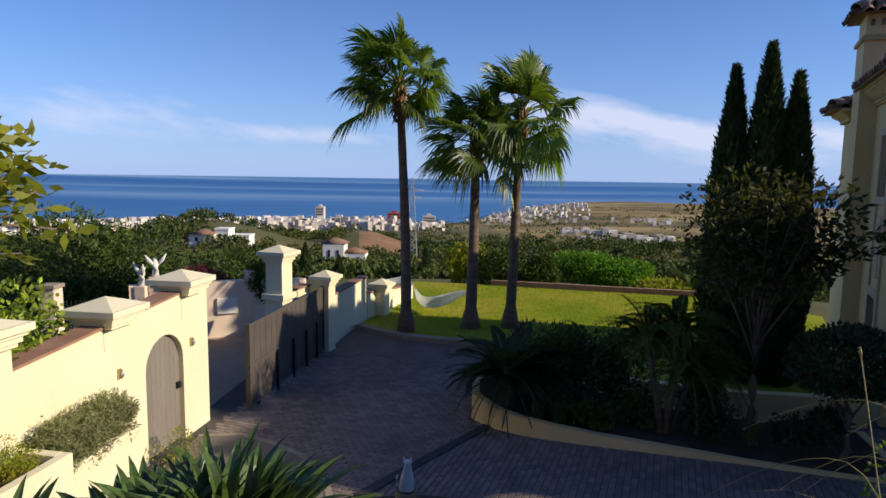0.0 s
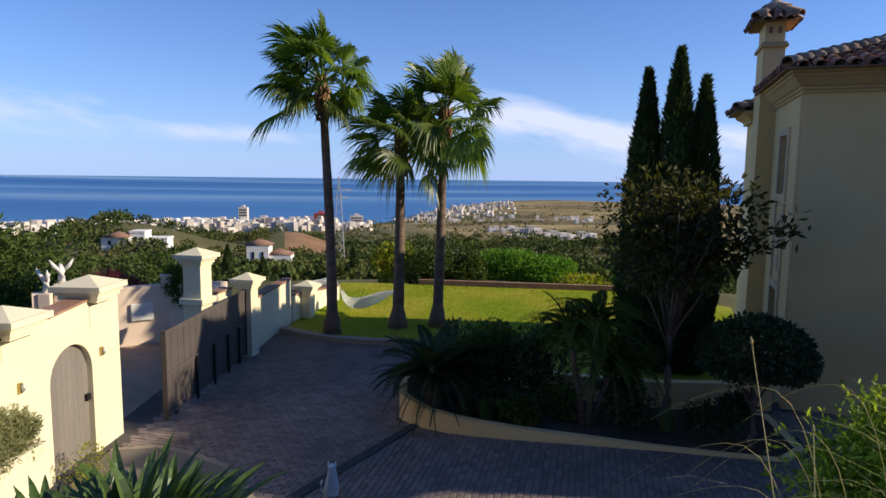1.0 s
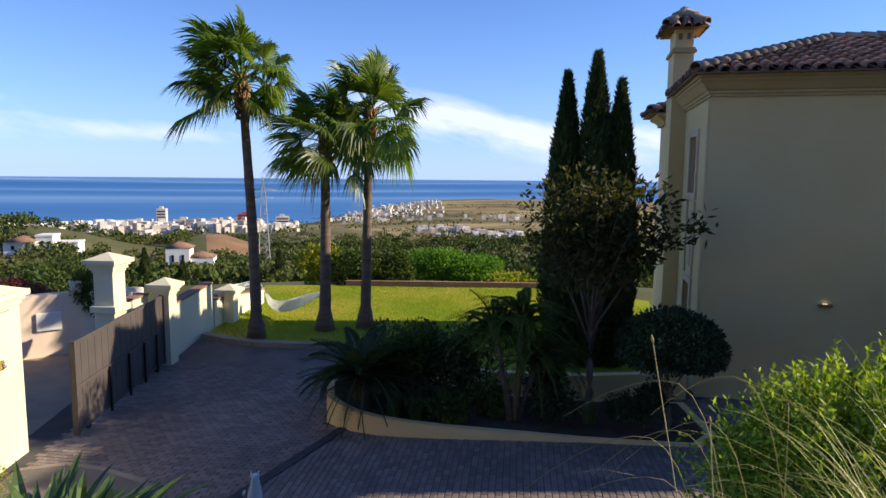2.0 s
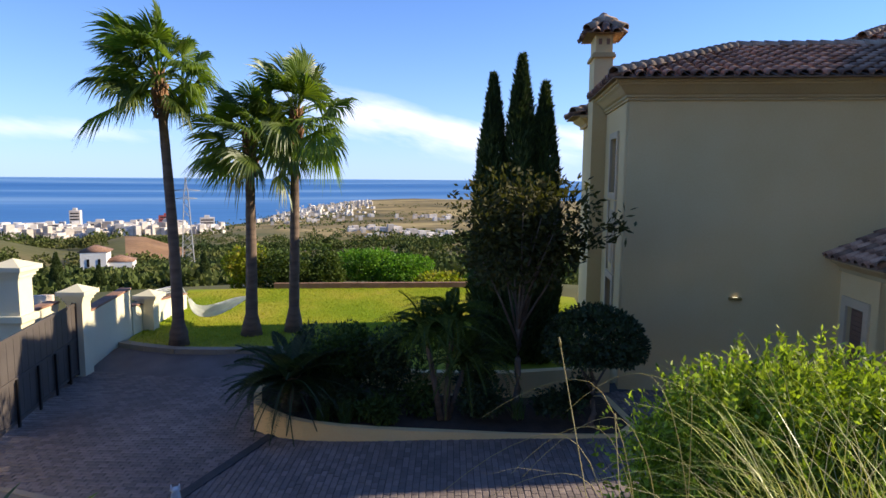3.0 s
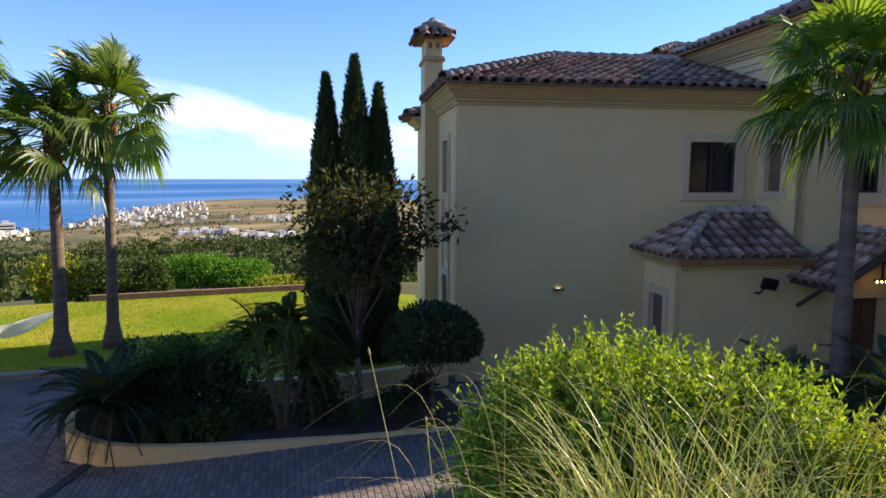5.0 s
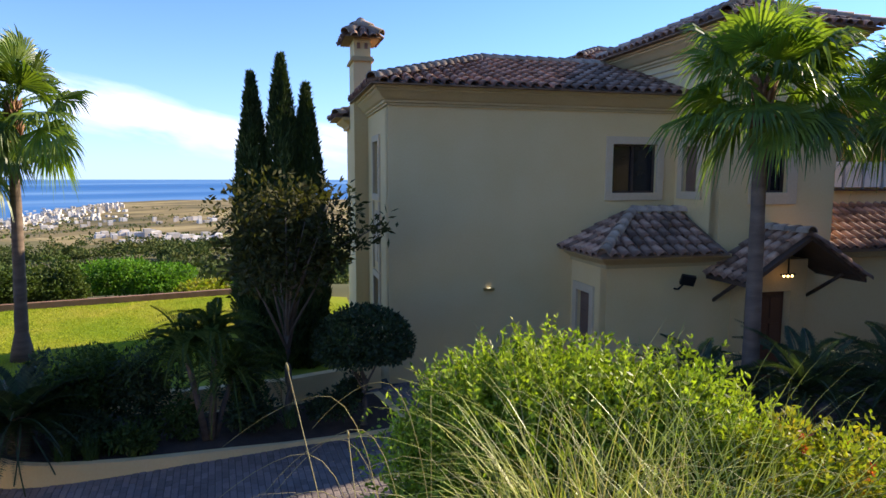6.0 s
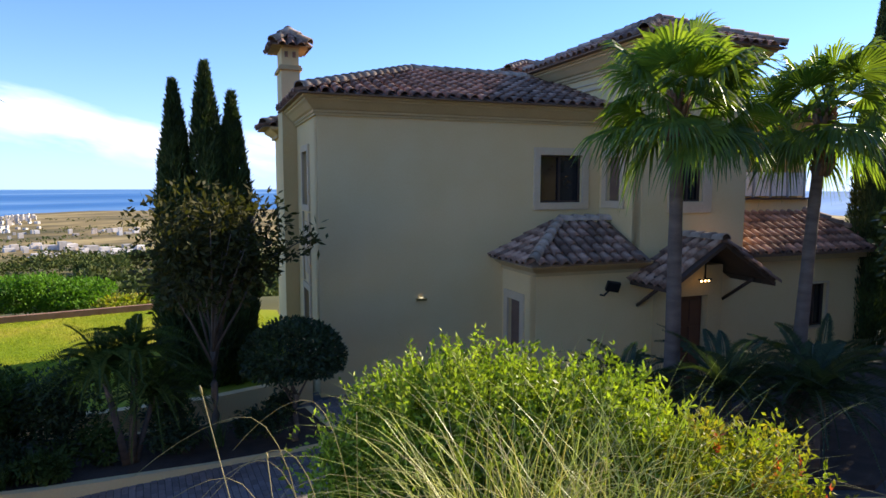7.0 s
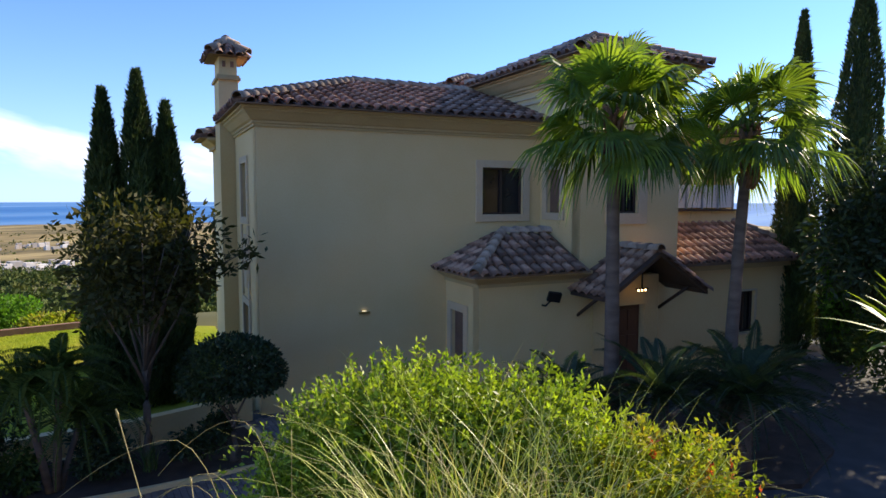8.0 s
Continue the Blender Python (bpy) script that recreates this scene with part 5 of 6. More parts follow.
blades = piece("lawn_grass", quad_mesh("lawn_grass", leaves(b5, np.tile(np.array([0, 0, 1.0]), (len(b5), 1)), 0.055, 0.025, rng5, 0.45)), BLADE)
tagged(blades, "short mown grass blades of the lawn", "grass", kind="stuff")


# ---- cypresses ----
def cypress(x, y, base, h, r, label, seed, group, tops=1):
    rng = np.random.default_rng(seed)
    t = thing("cypress", label, "cypress", (x, y, base), group)
    part("trunk", tube([(0, 0, -0.1), (0, 0, h * 0.5), (0, 0, h * 0.9)], [0.13, 0.08, 0.02], 8), BARK, t)
    k = int(15000 * h / 7)
    zf = rng.random(k) ** 0.95
    prof = np.interp(zf, [0, 0.06, 0.25, 0.5, 0.75, 0.9, 1.0], [0.5, 0.85, 1.0, 0.93, 0.60, 0.26, 0.0])
    ang = rng.uniform(0, 2 * np.pi, k)
    ripple = 1 + 0.10 * np.sin(ang * 3 + zf * 17 + seed) + 0.08 * np.sin(ang * 5 - zf * 31)
    rad = r * prof * ripple * (1 - 0.3 * rng.random(k) ** 2)
    p = np.stack([np.cos(ang) * rad, np.sin(ang) * rad, zf * h], axis=1)
    out = np.stack([np.cos(ang) * 0.45, np.sin(ang) * 0.45, np.ones(k)], axis=1)
    q = leaves(p, out, 0.19, 0.042, rng, 0.24)
    piece("foliage", quad_mesh("foliage", q), CYPRESS, t)
    bm = bmesh.new()
    zz = [0.02, 0.06, 0.25, 0.5, 0.75, 0.9, 0.99]
    add_tube(bm, [(0, 0, h * f) for f in zz], [0.8 * r * s for s in (0.4, 0.7, 0.88, 0.74, 0.40, 0.10, 0.01)], 10)
    part("inner_foliage", bm, CYPRESS, t)
    return t


cypress(6.72, 14.95, 0.3, 7.3, 0.50, "slim dark green cypress behind the planter", 1, "cypresses by the house")
cypress(7.34, 14.62, 0.3, 7.75, 0.58, "tall dark green cypress with pointed tip", 2, "cypresses by the house")
cypress(7.92, 14.45, 0.3, 7.1, 0.48, "slim dark green cypress beside the house", 3, "cypresses by the house")
cypress(24.05, 4.2, -0.3, 11.5, 0.62, "tall slim cypress beyond the house", 4, "far cypresses")
cypress(24.3, 2.6, -0.3, 12.6, 0.85, "tall broad dark cypress by the drive", 5, "far cypresses")


# ---- broadleaf plants ----
def leafy(name, label, category, at, crown, radii, count, leaf, mat, seed, group="", trunk=None, lobes=9, fill=0.45, spread=0.8, limbs=6, core=None, extra=None):
    """A shrub or tree: trunk and limbs, and a crown of single leaves in lobes. crown is relative to at."""
    rng = np.random.default_rng(seed)
    t = thing(name, label, category, at, group)
    if trunk:
        part("trunk", limb_paths(rng, (0, 0, -0.1), (0, 0, trunk[0]), (radii[0], radii[1], crown[2] - trunk[0]), limbs, trunk[1]), BARK, t)
    if lobes:
        p, d = lumpy(rng, count, crown, radii, lobes, fill)
    else:
        # clipped dome with a flattened underside
        d = unit(rng.normal(0, 1, (count, 3)))
        d[:, 2] = np.where(d[:, 2] < -0.35, -0.35 - 0.25 * (d[:, 2] + 0.35), d[:, 2])
        p = np.array(crown) + d * np.array(radii) * (1 - fill * rng.random((count, 1)) ** 2) * (1 + 0.05 * np.sin(d[:, :1] * 9 + d[:, 1:2] * 7))
    p[:, 2] = np.maximum(p[:, 2], 0.02)
    piece("foliage", quad_mesh("foliage", leaves(p, d, leaf[0], leaf[1], rng, spread)), mat, t)
    return t


# magnolia-like tree and clipped round tree in the planter
leafy("small_tree", "young broadleaf tree with bare lower trunk in the planter", "tree", (5.9, 11.55, 0.25), (0, 0, 3.85), (1.6, 1.25, 1.35), 4900, (0.17, 0.07), OLIVELEAF, 21, trunk=(2.05, 0.085), lobes=22, fill=0.7, limbs=16)
rngb = np.random.default_rng(210)
side_branch = [ob for ob in scene.objects if ob.name == "small_tree"][0]
part("side_limb", tube([(0.1, 0, 2.7), (0.9, -0.38, 3.5), (1.75, -0.82, 4.0)], [0.03, 0.02, 0.008], 6), BARK, side_branch)
pb = np.array([0.6, -0.25, 3.2]) + rngb.random((150, 1)) ** 0.7 * np.array([1.25, -0.6, 0.8]) + rngb.normal(0, 0.12, (150, 3))
piece("side_foliage", quad_mesh("side_foliage", leaves(pb, np.tile(np.array([0.6, -0.3, 0.2]), (150, 1)), 0.2, 0.075, rngb, 0.8)), OLIVELEAF, side_branch)
leafy("round_tree", "clipped round dark green shrub on bare stems", "shrub", (7.2, 10.75, 0.2), (0, 0, 1.62), (1.0, 0.95, 0.74), 11000, (0.10, 0.05), DARKLEAF, 22, trunk=(0.85, 0.07), lobes=0, fill=0.35, limbs=5)
for i, (x, y, w, h, n_, m_, lab) in enumerate((
        (2.6, 13.0, 1.0, 1.0, 5600, HEDGEDARK, "loose dark shrub behind the cycad"), (3.45, 12.6, 0.8, 0.92, 4200, DARKLEAF, "dark shrub in the planter"), (2.0, 13.6, 0.85, 0.85, 3600, DARKLEAF, "dark shrub at the back of the planter"),
        (5.1, 11.7, 0.6, 0.35, 1700, DARKLEAF, "low dark shrub in the planter"), (6.6, 11.1, 0.6, 0.33, 1500, DARKLEAF, "low dark shrub under the tree"), (3.9, 12.1, 0.5, 0.4, 1300, HEDGEDARK, "low dark shrub in the planter"),
        (5.4, 12.6, 0.6, 0.45, 1700, DARKLEAF, "dark shrub before the low wall"), (7.6, 11.9, 0.5, 0.3, 1200, DARKLEAF, "small dark shrub by the house"), (2.35, 12.35, 0.55, 0.42, 2200, DARKLEAF, "grassy dark shrub at the planter's edge"), (3.0, 12.05, 0.6, 0.3, 2000, HEDGEDARK, "low dark shrub at the planter's edge"))):
    leafy("shrub", lab, "shrub", (x, y, 0.2), (0, 0, h), (w, w * 0.8, h), n_, (0.12, 0.045), m_, 123 + i, "planter shrubs", lobes=14)


def pinnate(seed, length, leaflets, lw, arch):
    """A feather-shaped leaf along +x that arches down."""
    rng = np.random.default_rng(seed)
    q = []
    def mid(u):
        return np.array([length * u * math.cos(arch * u * 0.5), 0, length * (0.10 * u - 0.5 * arch * u * u)])
    for i in range(10):
        a, b = mid(i / 10), mid((i + 1) / 10)
        q.append([a + (0, 0.012, 0), a - (0, 0.012, 0), b - (0, 0.01, 0), b + (0, 0.01, 0)])
    for i in range(leaflets):
        u = 0.12 + 0.88 * i / leaflets
        for s in (-1, 1):
            b = mid(u)
            ln = lw * math.sin(math.pi * min(0.97, u * 0.85 + 0.12)) * rng.uniform(0.85, 1.1)
            d = np.array([0.55, s * 0.8, 0.12 - 0.2 * rng.random()])
            w = np.array([0.017, -0.003 * s, 0.006])
            q.append([b - w, b + d * ln * 0.5 - w, b + d * ln, b + d * ln * 0.5 + w])
    return quad_mesh("frond", np.array(q))


def feather_palm(name, x, y, base, stems, fronds, length, arch, label, category, seed, mat=None, group="", lw=0.2, leaflets=34, cone=False, up=78, fall=98):
    rng = random.Random(seed)
    t = thing(name, label, category, (x, y, base), group)
    me = [pinnate(seed * 7 + i, length, leaflets, lw, arch * f) for i, f in enumerate((0.7, 1.0, 1.25))]
    for m_ in me:
        m_.materials.append(mat or DARKLEAF)
    for sx, sy, h, r in stems:
        part("stem", tube([(sx * 0.2, sy * 0.2, -0.1), (sx * 0.6, sy * 0.6, h * 0.5), (sx, sy, h)], [r * 1.2, r, r * 0.9], 9), TRUNK, t)
        for k in range(fronds):
            el = up - fall * (k / fronds) + rng.uniform(-8, 8)
            m = Matrix.Translation((sx, sy, h)) @ Euler((radians(rng.uniform(-15, 15)), radians(-el), radians(k * 137.5))).to_matrix().to_4x4()
            piece("frond", rng.choice(me), None, t, m=m)
    if cone:
        part("cone", tube([(0, 0, stems[0][2]), (0, 0, stems[0][2] + 0.12), (0, 0, stems[0][2] + 0.28), (0, 0, stems[0][2] + 0.36)], [0.12, 0.19, 0.15, 0.03], 10), BOOT, t, "brown seed cone")
    return t


feather_palm("cycad", 1.42, 12.8, 0.40, [(0, 0, 0.55, 0.19)], 64, 1.45, 1.25, "dark cycad with arching feather leaves and brown cone", "cycad", 5, cone=True, lw=0.25, leaflets=56, up=58, fall=62)
feather_palm("dwarf_date_palm", 4.35, 11.75, 0.3, [(-0.35, 0.1, 1.6, 0.06), (0.15, 0.0, 1.8, 0.065), (0.5, 0.1, 1.0, 0.05)], 36, 1.2, 1.75, "multi-stemmed dwarf palm with arching feather leaves", "palm", 6, mat=HEDGEDARK, lw=0.17, leaflets=36, up=80, fall=66)


def tuft(name, label, at, count, length, width, mat, seed, spread=0.5, bend=0.6, radius=0.15, group="", category="grass", steps=6, power=2.6):
    """A clump of long arching blades."""
    rng = np.random.default_rng(seed)
    az = rng.uniform(0, 2 * np.pi, count)
    lean = np.abs(rng.normal(0, spread, count))
    ln = length * rng.uniform(0.55, 1.15, count)
    bd = bend * rng.uniform(0.3, 1.6, count)
    rr = radius * np.sqrt(rng.random(count))
    ra = rng.uniform(0, 2 * np.pi, count)
    base = np.stack([np.cos(ra) * rr, np.sin(ra) * rr, np.zeros(count)], axis=1)
    dirh = np.stack([np.cos(az), np.sin(az), np.zeros(count)], axis=1)
    side = np.stack([-np.sin(az), np.cos(az), np.zeros(count)], axis=1)
    out = []
    cur = base
    for s in range(steps):
        th = np.minimum(lean + bd * ((s + 0.5) / steps) ** power, 2.7)
        nxt = cur + (ln / steps)[:, None] * (dirh * np.sin(th)[:, None] + np.array([0, 0, 1.0]) * np.cos(th)[:, None])
        w0 = width * (1 - (s / steps) ** 2 * 0.9)
        w1 = width * (1 - ((s + 1) / steps) ** 2 * 0.97)
        out.append(np.stack([cur - side * w0, cur + side * w0, nxt + side * w1, nxt - side * w1], axis=1))
        cur = nxt
    q = np.stack(out, axis=1).reshape(-1, 4, 3)
    t = thing(name, label, category, at, group)
    piece("foliage", quad_mesh("foliage", q), mat, t)
    return t


for x, y, n_ in ((1.95, 12.1, 60), (2.35, 11.95, 70), (2.9, 11.85, 50), (5.7, 11.1, 45)):
    tuft("ornamental_grass", "small dark grass clump at the planter's edge", (x, y, 0.3), n_ * 2, 0.6, 0.006, STRAPLEAF, int(x * 100), 0.3, 0.9, 0.12, "planter grasses")

BZ = 1.3
# big light green shrub, fountain grass and yellow shrub on the bank


def shooty(t, count, crown, radii, leaf, mat, seed, shoot=0.45, per=26):
    """Upright leafy shoots that give a shrub its feathery outline."""
    rng = np.random.default_rng(seed)
    d = unit(rng.normal(0, 1, (count, 3)) + np.array([0, 0, 0.55]))
    d[:, 2] = np.abs(d[:, 2])
    base = np.array(crown) + d * np.array(radii) * rng.uniform(0.72, 0.98, (count, 1))
    axis = unit(d * 0.45 + np.array([0, 0, 1.0]) + rng.normal(0, 0.18, (count, 3)))
    u = rng.random((count, per))
    ln = shoot * rng.uniform(0.5, 1.2, (count, 1))
    p = base[:, None, :] + axis[:, None, :] * (u * ln)[..., None]
    out = rng.normal(0, 1, (count, per, 3)) * 0.8 + axis[:, None, :] * 0.9
    piece("new_growth", quad_mesh("new_growth", leaves(p.reshape(-1, 3), unit(out.reshape(-1, 3)), leaf[0], leaf[1], rng, 0.25)), mat, t, "upright leafy shoots")


g1 = leafy("green_shrub", "large light green shrub with upright leafy shoots in sun", "shrub", (4.3, 3.32, BZ), (0, 0, 1.1), (1.45, 1.45, 1.3), 34000, (0.066, 0.030), BUSHLEAF, 31, trunk=(0.5, 0.05), lobes=40, fill=0.5)
shooty(g1, 1500, (0, 0, 1.1), (1.3, 1.3, 1.2), (0.066, 0.026), BUSHLEAF, 32)
g2 = leafy("green_shrub", "light green shrub beside the grass", "shrub", (4.85, 2.5, BZ), (0, 0, 1.05), (1.0, 1.0, 1.25), 19000, (0.066, 0.030), BUSHLEAF, 35, trunk=(0.5, 0.05), lobes=24, fill=0.5)
shooty(g2, 800, (0, 0, 1.05), (0.95, 0.95, 1.2), (0.066, 0.026), BUSHLEAF, 36)
y1 = leafy("yellow_shrub", "yellow-green shrub with red new shoots", "shrub", (4.85, 1.45, BZ), (0, 0, 0.95), (1.0, 1.0, 1.1), 18000, (0.05, 0.022), YELLOWLEAF, 33, trunk=(0.3, 0.04), lobes=26, fill=0.5)
shooty(y1, 600, (0, 0, 1.05), (0.9, 0.9, 1.05), (0.06, 0.024), YELLOWLEAF, 37, 0.35)
for k in range(20):
    shooty(y1, 1, (0, 0, 1.0), (1.0, 1.0, 1.1), (0.06, 0.025), REDLEAF, 380 + k, 0.3, 14)
tuft("fountain_grass", "tall clump of arching green fountain grass", (3.15, 2.0, BZ), 640, 2.95, 0.0062, GRASSLEAF, 41, 0.06, 2.3, 0.34, steps=16, power=3.0)
tuft("fountain_grass", "clump of arching green and straw grass", (3.5, 1.4, BZ), 600, 2.85, 0.0062, GRASSLEAF, 42, 0.06, 2.3, 0.36, steps=16, power=3.0)
tuft("fountain_grass", "small clump of arching green grass", (2.85, 2.35, BZ), 90, 2.7, 0.006, GRASSLEAF, 44, 0.05, 2.6, 0.25, steps=14, power=4)
tuft("dry_grass", "dry straw-coloured stems among the grass", (3.2, 1.9, BZ), 260, 2.95, 0.0048, STRAWLEAF, 43, 0.06, 2.7, 0.55, steps=14, power=4)
tuft("dry_grass", "few long arching straw stems", (2.3, 2.5, BZ), 20, 2.9, 0.0042, STRAWLEAF, 45, 0.12, 3.0, 0.2, steps=16, power=3.5)


def stalk(base, tip, label):
    st = thing("dry_stalk", label, "stalk", base, "dry flower stalks")
    d = Vector(tip) - Vector(base)
    part("stem", tube([d * -0.01, d * 0.5 + Vector((0.008, 0, 0)), d], [0.0028, 0.0023, 0.0017], 6), STRAWLEAF, st)
    part("flower_head", tube([d * 0.992, d * 0.997, d * 1.002], [0.0025, 0.005, 0.002], 6), STRAWLEAF, st)


def arching_stem(base, rise, reach, drop, label="thin dry grass stem arching over"):
    """A long stem that rises from the grass and bends over; reach is the plan shift of its tip, drop the fall from apex to tip."""
    st = thing("arching_stem", label, "grass stem", base, "arching dry stems")
    pts = []
    for i in range(19):
        u = i / 18
        lift = rise * math.sin(min(1.0, u / 0.7) * math.pi / 2) - drop * max(0.0, (u - 0.7) / 0.3) ** 2
        pts.append((reach[0] * u ** 2.2, reach[1] * u ** 2.2, lift))
    part("stem", tube(pts, [0.0023 - 0.0014 * i / 18 for i in range(19)], 5), STRAWLEAF, st)


for bx_, by_, rise_, rx_, ry_, dr_ in ((2.05, 2.25, 2.93, -0.72, 0.42, 0.22), (2.10, 2.15, 2.80, -0.66, 0.30, 0.30), (1.98, 2.30, 2.70, -0.88, 0.25, 0.26), (2.15, 2.35, 2.62, -0.55, 0.55, 0.34),
                                       (2.00, 2.20, 2.52, -0.80, 0.40, 0.24), (2.20, 2.10, 2.95, -0.40, 0.60, 0.28), (1.95, 2.12, 2.40, -0.62, 0.20, 0.22), (2.25, 2.30, 2.75, 0.35, 0.45, 0.25), (2.08, 2.05, 2.45, -0.95, 0.50, 0.30)):
    arching_stem((bx_, by_, BZ), rise_, (rx_, ry_), dr_)
stalk((1.96, 1.824, 1.3), (1.292, 1.902, 4.587), "tall leaning dry flower stalk")
stalk((1.879, 1.953, 1.3), (1.518, 1.88, 4.293), "short upright dry flower stalk")


def strap_plant(at, count, length, radius, seed, label):
    """A rosette of broad folded strap leaves, each a piece of its own."""
    rng = random.Random(seed)
    t = thing("strap_leaf_plant", label, "plant", at, "strap-leaved plants")
    shapes = []
    for v in range(6):
        q, n = [], 9
        bend, ln, wd_ = rng.uniform(0.5, 1.2), length * rng.uniform(0.75, 1.1), rng.uniform(0.05, 0.075)
        pos, th, prev = np.array([0.0, 0, 0]), 0.0, None
        for i in range(n + 1):
            u = i / n
            w = wd_ * (0.35 + 0.65 * min(1, u / 0.35)) * (1 - max(0, (u - 0.55) / 0.45) ** 1.6 * 0.97)
            up = np.array([-math.cos(th), 0, math.sin(th)])
            row = (pos + np.array([0, w, 0]) + up * w * 0.5, pos.copy(), pos + np.array([0, -w, 0]) + up * w * 0.5)
            if prev:
                q.append([prev[0], prev[1], row[1], row[0]])
                q.append([prev[1], prev[2], row[2], row[1]])
            prev = row
            th = bend * u ** 1.8
            pos = pos + np.array([math.sin(th), 0, math.cos(th)]) * ln / n
        me = quad_mesh("leaf", np.array(q))
        me.materials.append(STRAPLEAF)
        shapes.append(me)
    for k in range(count):
        f = (k + 0.5) / count
        a = k * 2.39996
        lean = radians(4 + 54 * f + rng.uniform(-7, 7))
        rr = radius * math.sqrt(f)
        m = Matrix.Translation((math.cos(a) * rr, math.sin(a) * rr, rng.uniform(-0.05, 0.05))) @ Euler((0, lean, a + rng.uniform(-0.3, 0.3))).to_matrix().to_4x4() @ Matrix.Rotation(rng.uniform(-0.5, 0.5), 4, "Z")
        piece("leaf", rng.choice(shapes), None, t, m=m)


# strap-leaved plants below the gate
strap_plant((-2.05, 5.75, BZ + 0.12), 150, 1.05, 0.62, 51, "large dark green clump of broad strap leaves")
strap_plant((-2.75, 5.55, BZ + 0.1), 80, 0.95, 0.4, 53, "dark green clump of broad strap leaves")
strap_plant((-3.85, 5.2, BZ), 70, 0.95, 0.3, 52, "dark green strap-leaved clump beside the raised bed")

# hedge and shrubs behind the lawn
for i, (x, y, w, h, m, lab) in enumerate(((1.0, 28.6, 1.0, 1.2, YELLOWLEAF, "yellow-green tall shrub behind the lawn"), (2.6, 28.6, 1.3, 1.15, HEDGEDARK, "dark green shrub behind the lawn"), (4.4, 28.8, 1.3, 1.1, HEDGEDARK, "olive green shrub behind the lawn"),
        (6.4, 30.0, 1.9, 1.05, HEDGE, "bright green bush beyond the lawn"), (8.4, 29.2, 1.6, 0.8, HEDGE, "bright green bush beyond the lawn"), (9.7, 27.0, 1.5, 0.55, YELLOWLEAF, "low rusty green hedge at the lawn's end"), (12.0, 27.0, 1.6, 0.7, HEDGE, "green bush beyond the lawn"))):
    leafy("hedge_bush", lab, "bush", (x, y, -0.3), (0, 0, h), (w, w * 0.8, h), 4200, (0.16, 0.09), m, 60 + i, "bushes behind the lawn", lobes=16, fill=0.4)
bm = bmesh.new()
for p, q in (((2.2, 27.5), (11.0, 25.3)),):
    p, q = Vector(p), Vector(q)
    s = Vector(((q - p).y, -(q - p).x)).normalized() * 0.1
    add_prism(bm, [p - s, p + s, q + s, q - s], 0.0, 0.55)
tagged(part("edging_wall", bm, COPING), "low brown edging wall at the end of the lawn", "wall", kind="structure")

# trees on the left beyond the wall
leafy("broad_tree", "broad dark green tree beyond the garden wall", "tree", (-13.8, 24.6, -2.2), (0, 0, 2.6), (4.2, 3.5, 3.1), 16000, (0.34, 0.09), HEDGEDARK, 71, "trees beyond the wall", trunk=(1.6, 0.2), lobes=26, fill=0.4)
leafy("broad_tree", "dense dark green tree beyond the wall", "tree", (-10.0, 32.0, -4.0), (0, 0, 2.6), (3.4, 2.8, 2.9), 11000, (0.34, 0.09), HEDGEDARK, 72, "trees beyond the wall", trunk=(1.6, 0.2), lobes=20, fill=0.4)

for x_, y_, z_, h_, r_, sd_ in ((-7.26, 44.4, -3.7, 2.95, 0.42, 11), (-6.4, 44.5, -3.7, 2.35, 0.4, 12), (-12.7, 58.6, -6.3, 4.9, 0.6, 13), (-1.46, 60.0, -6.3, 4.4, 0.55, 14), (-7.8, 45.5, -3.9, 2.2, 0.4, 15)):
    cypress(x_, y_, z_, h_, r_, "small dark cypress on the slope below the garden", sd_, "slope cypresses")
leafy("bougainvillea", "dark red flowering creeper over the neighbour's wall", "creeper", (-7.4, 19.75, 0.9), (0, 0, 0.95), (1.1, 0.4, 0.38), 2600, (0.09, 0.05), BOUGAINVILLEA, 351, lobes=16, fill=0.5)
leafy("climbing_plant", "leafy climber hanging over the wall's corner", "creeper", (-5.75, 19.75, 0.2), (0, 0, 1.5), (0.45, 0.35, 0.8), 2200, (0.1, 0.05), HEDGEDARK, 352, lobes=14, fill=0.5)
t = thing("wall_post", "square brown stone post beyond the garden wall", "post", (-10.07, 16.1, 0))
part("shaft", block(-0.2, -0.2, -0.4, 0.2, 0.2, 2.05, 0.02), PINKISH, t)
part("cap", block(-0.24, -0.24, 2.052, 0.24, 0.24, 2.16, 0.02), KERB, t)


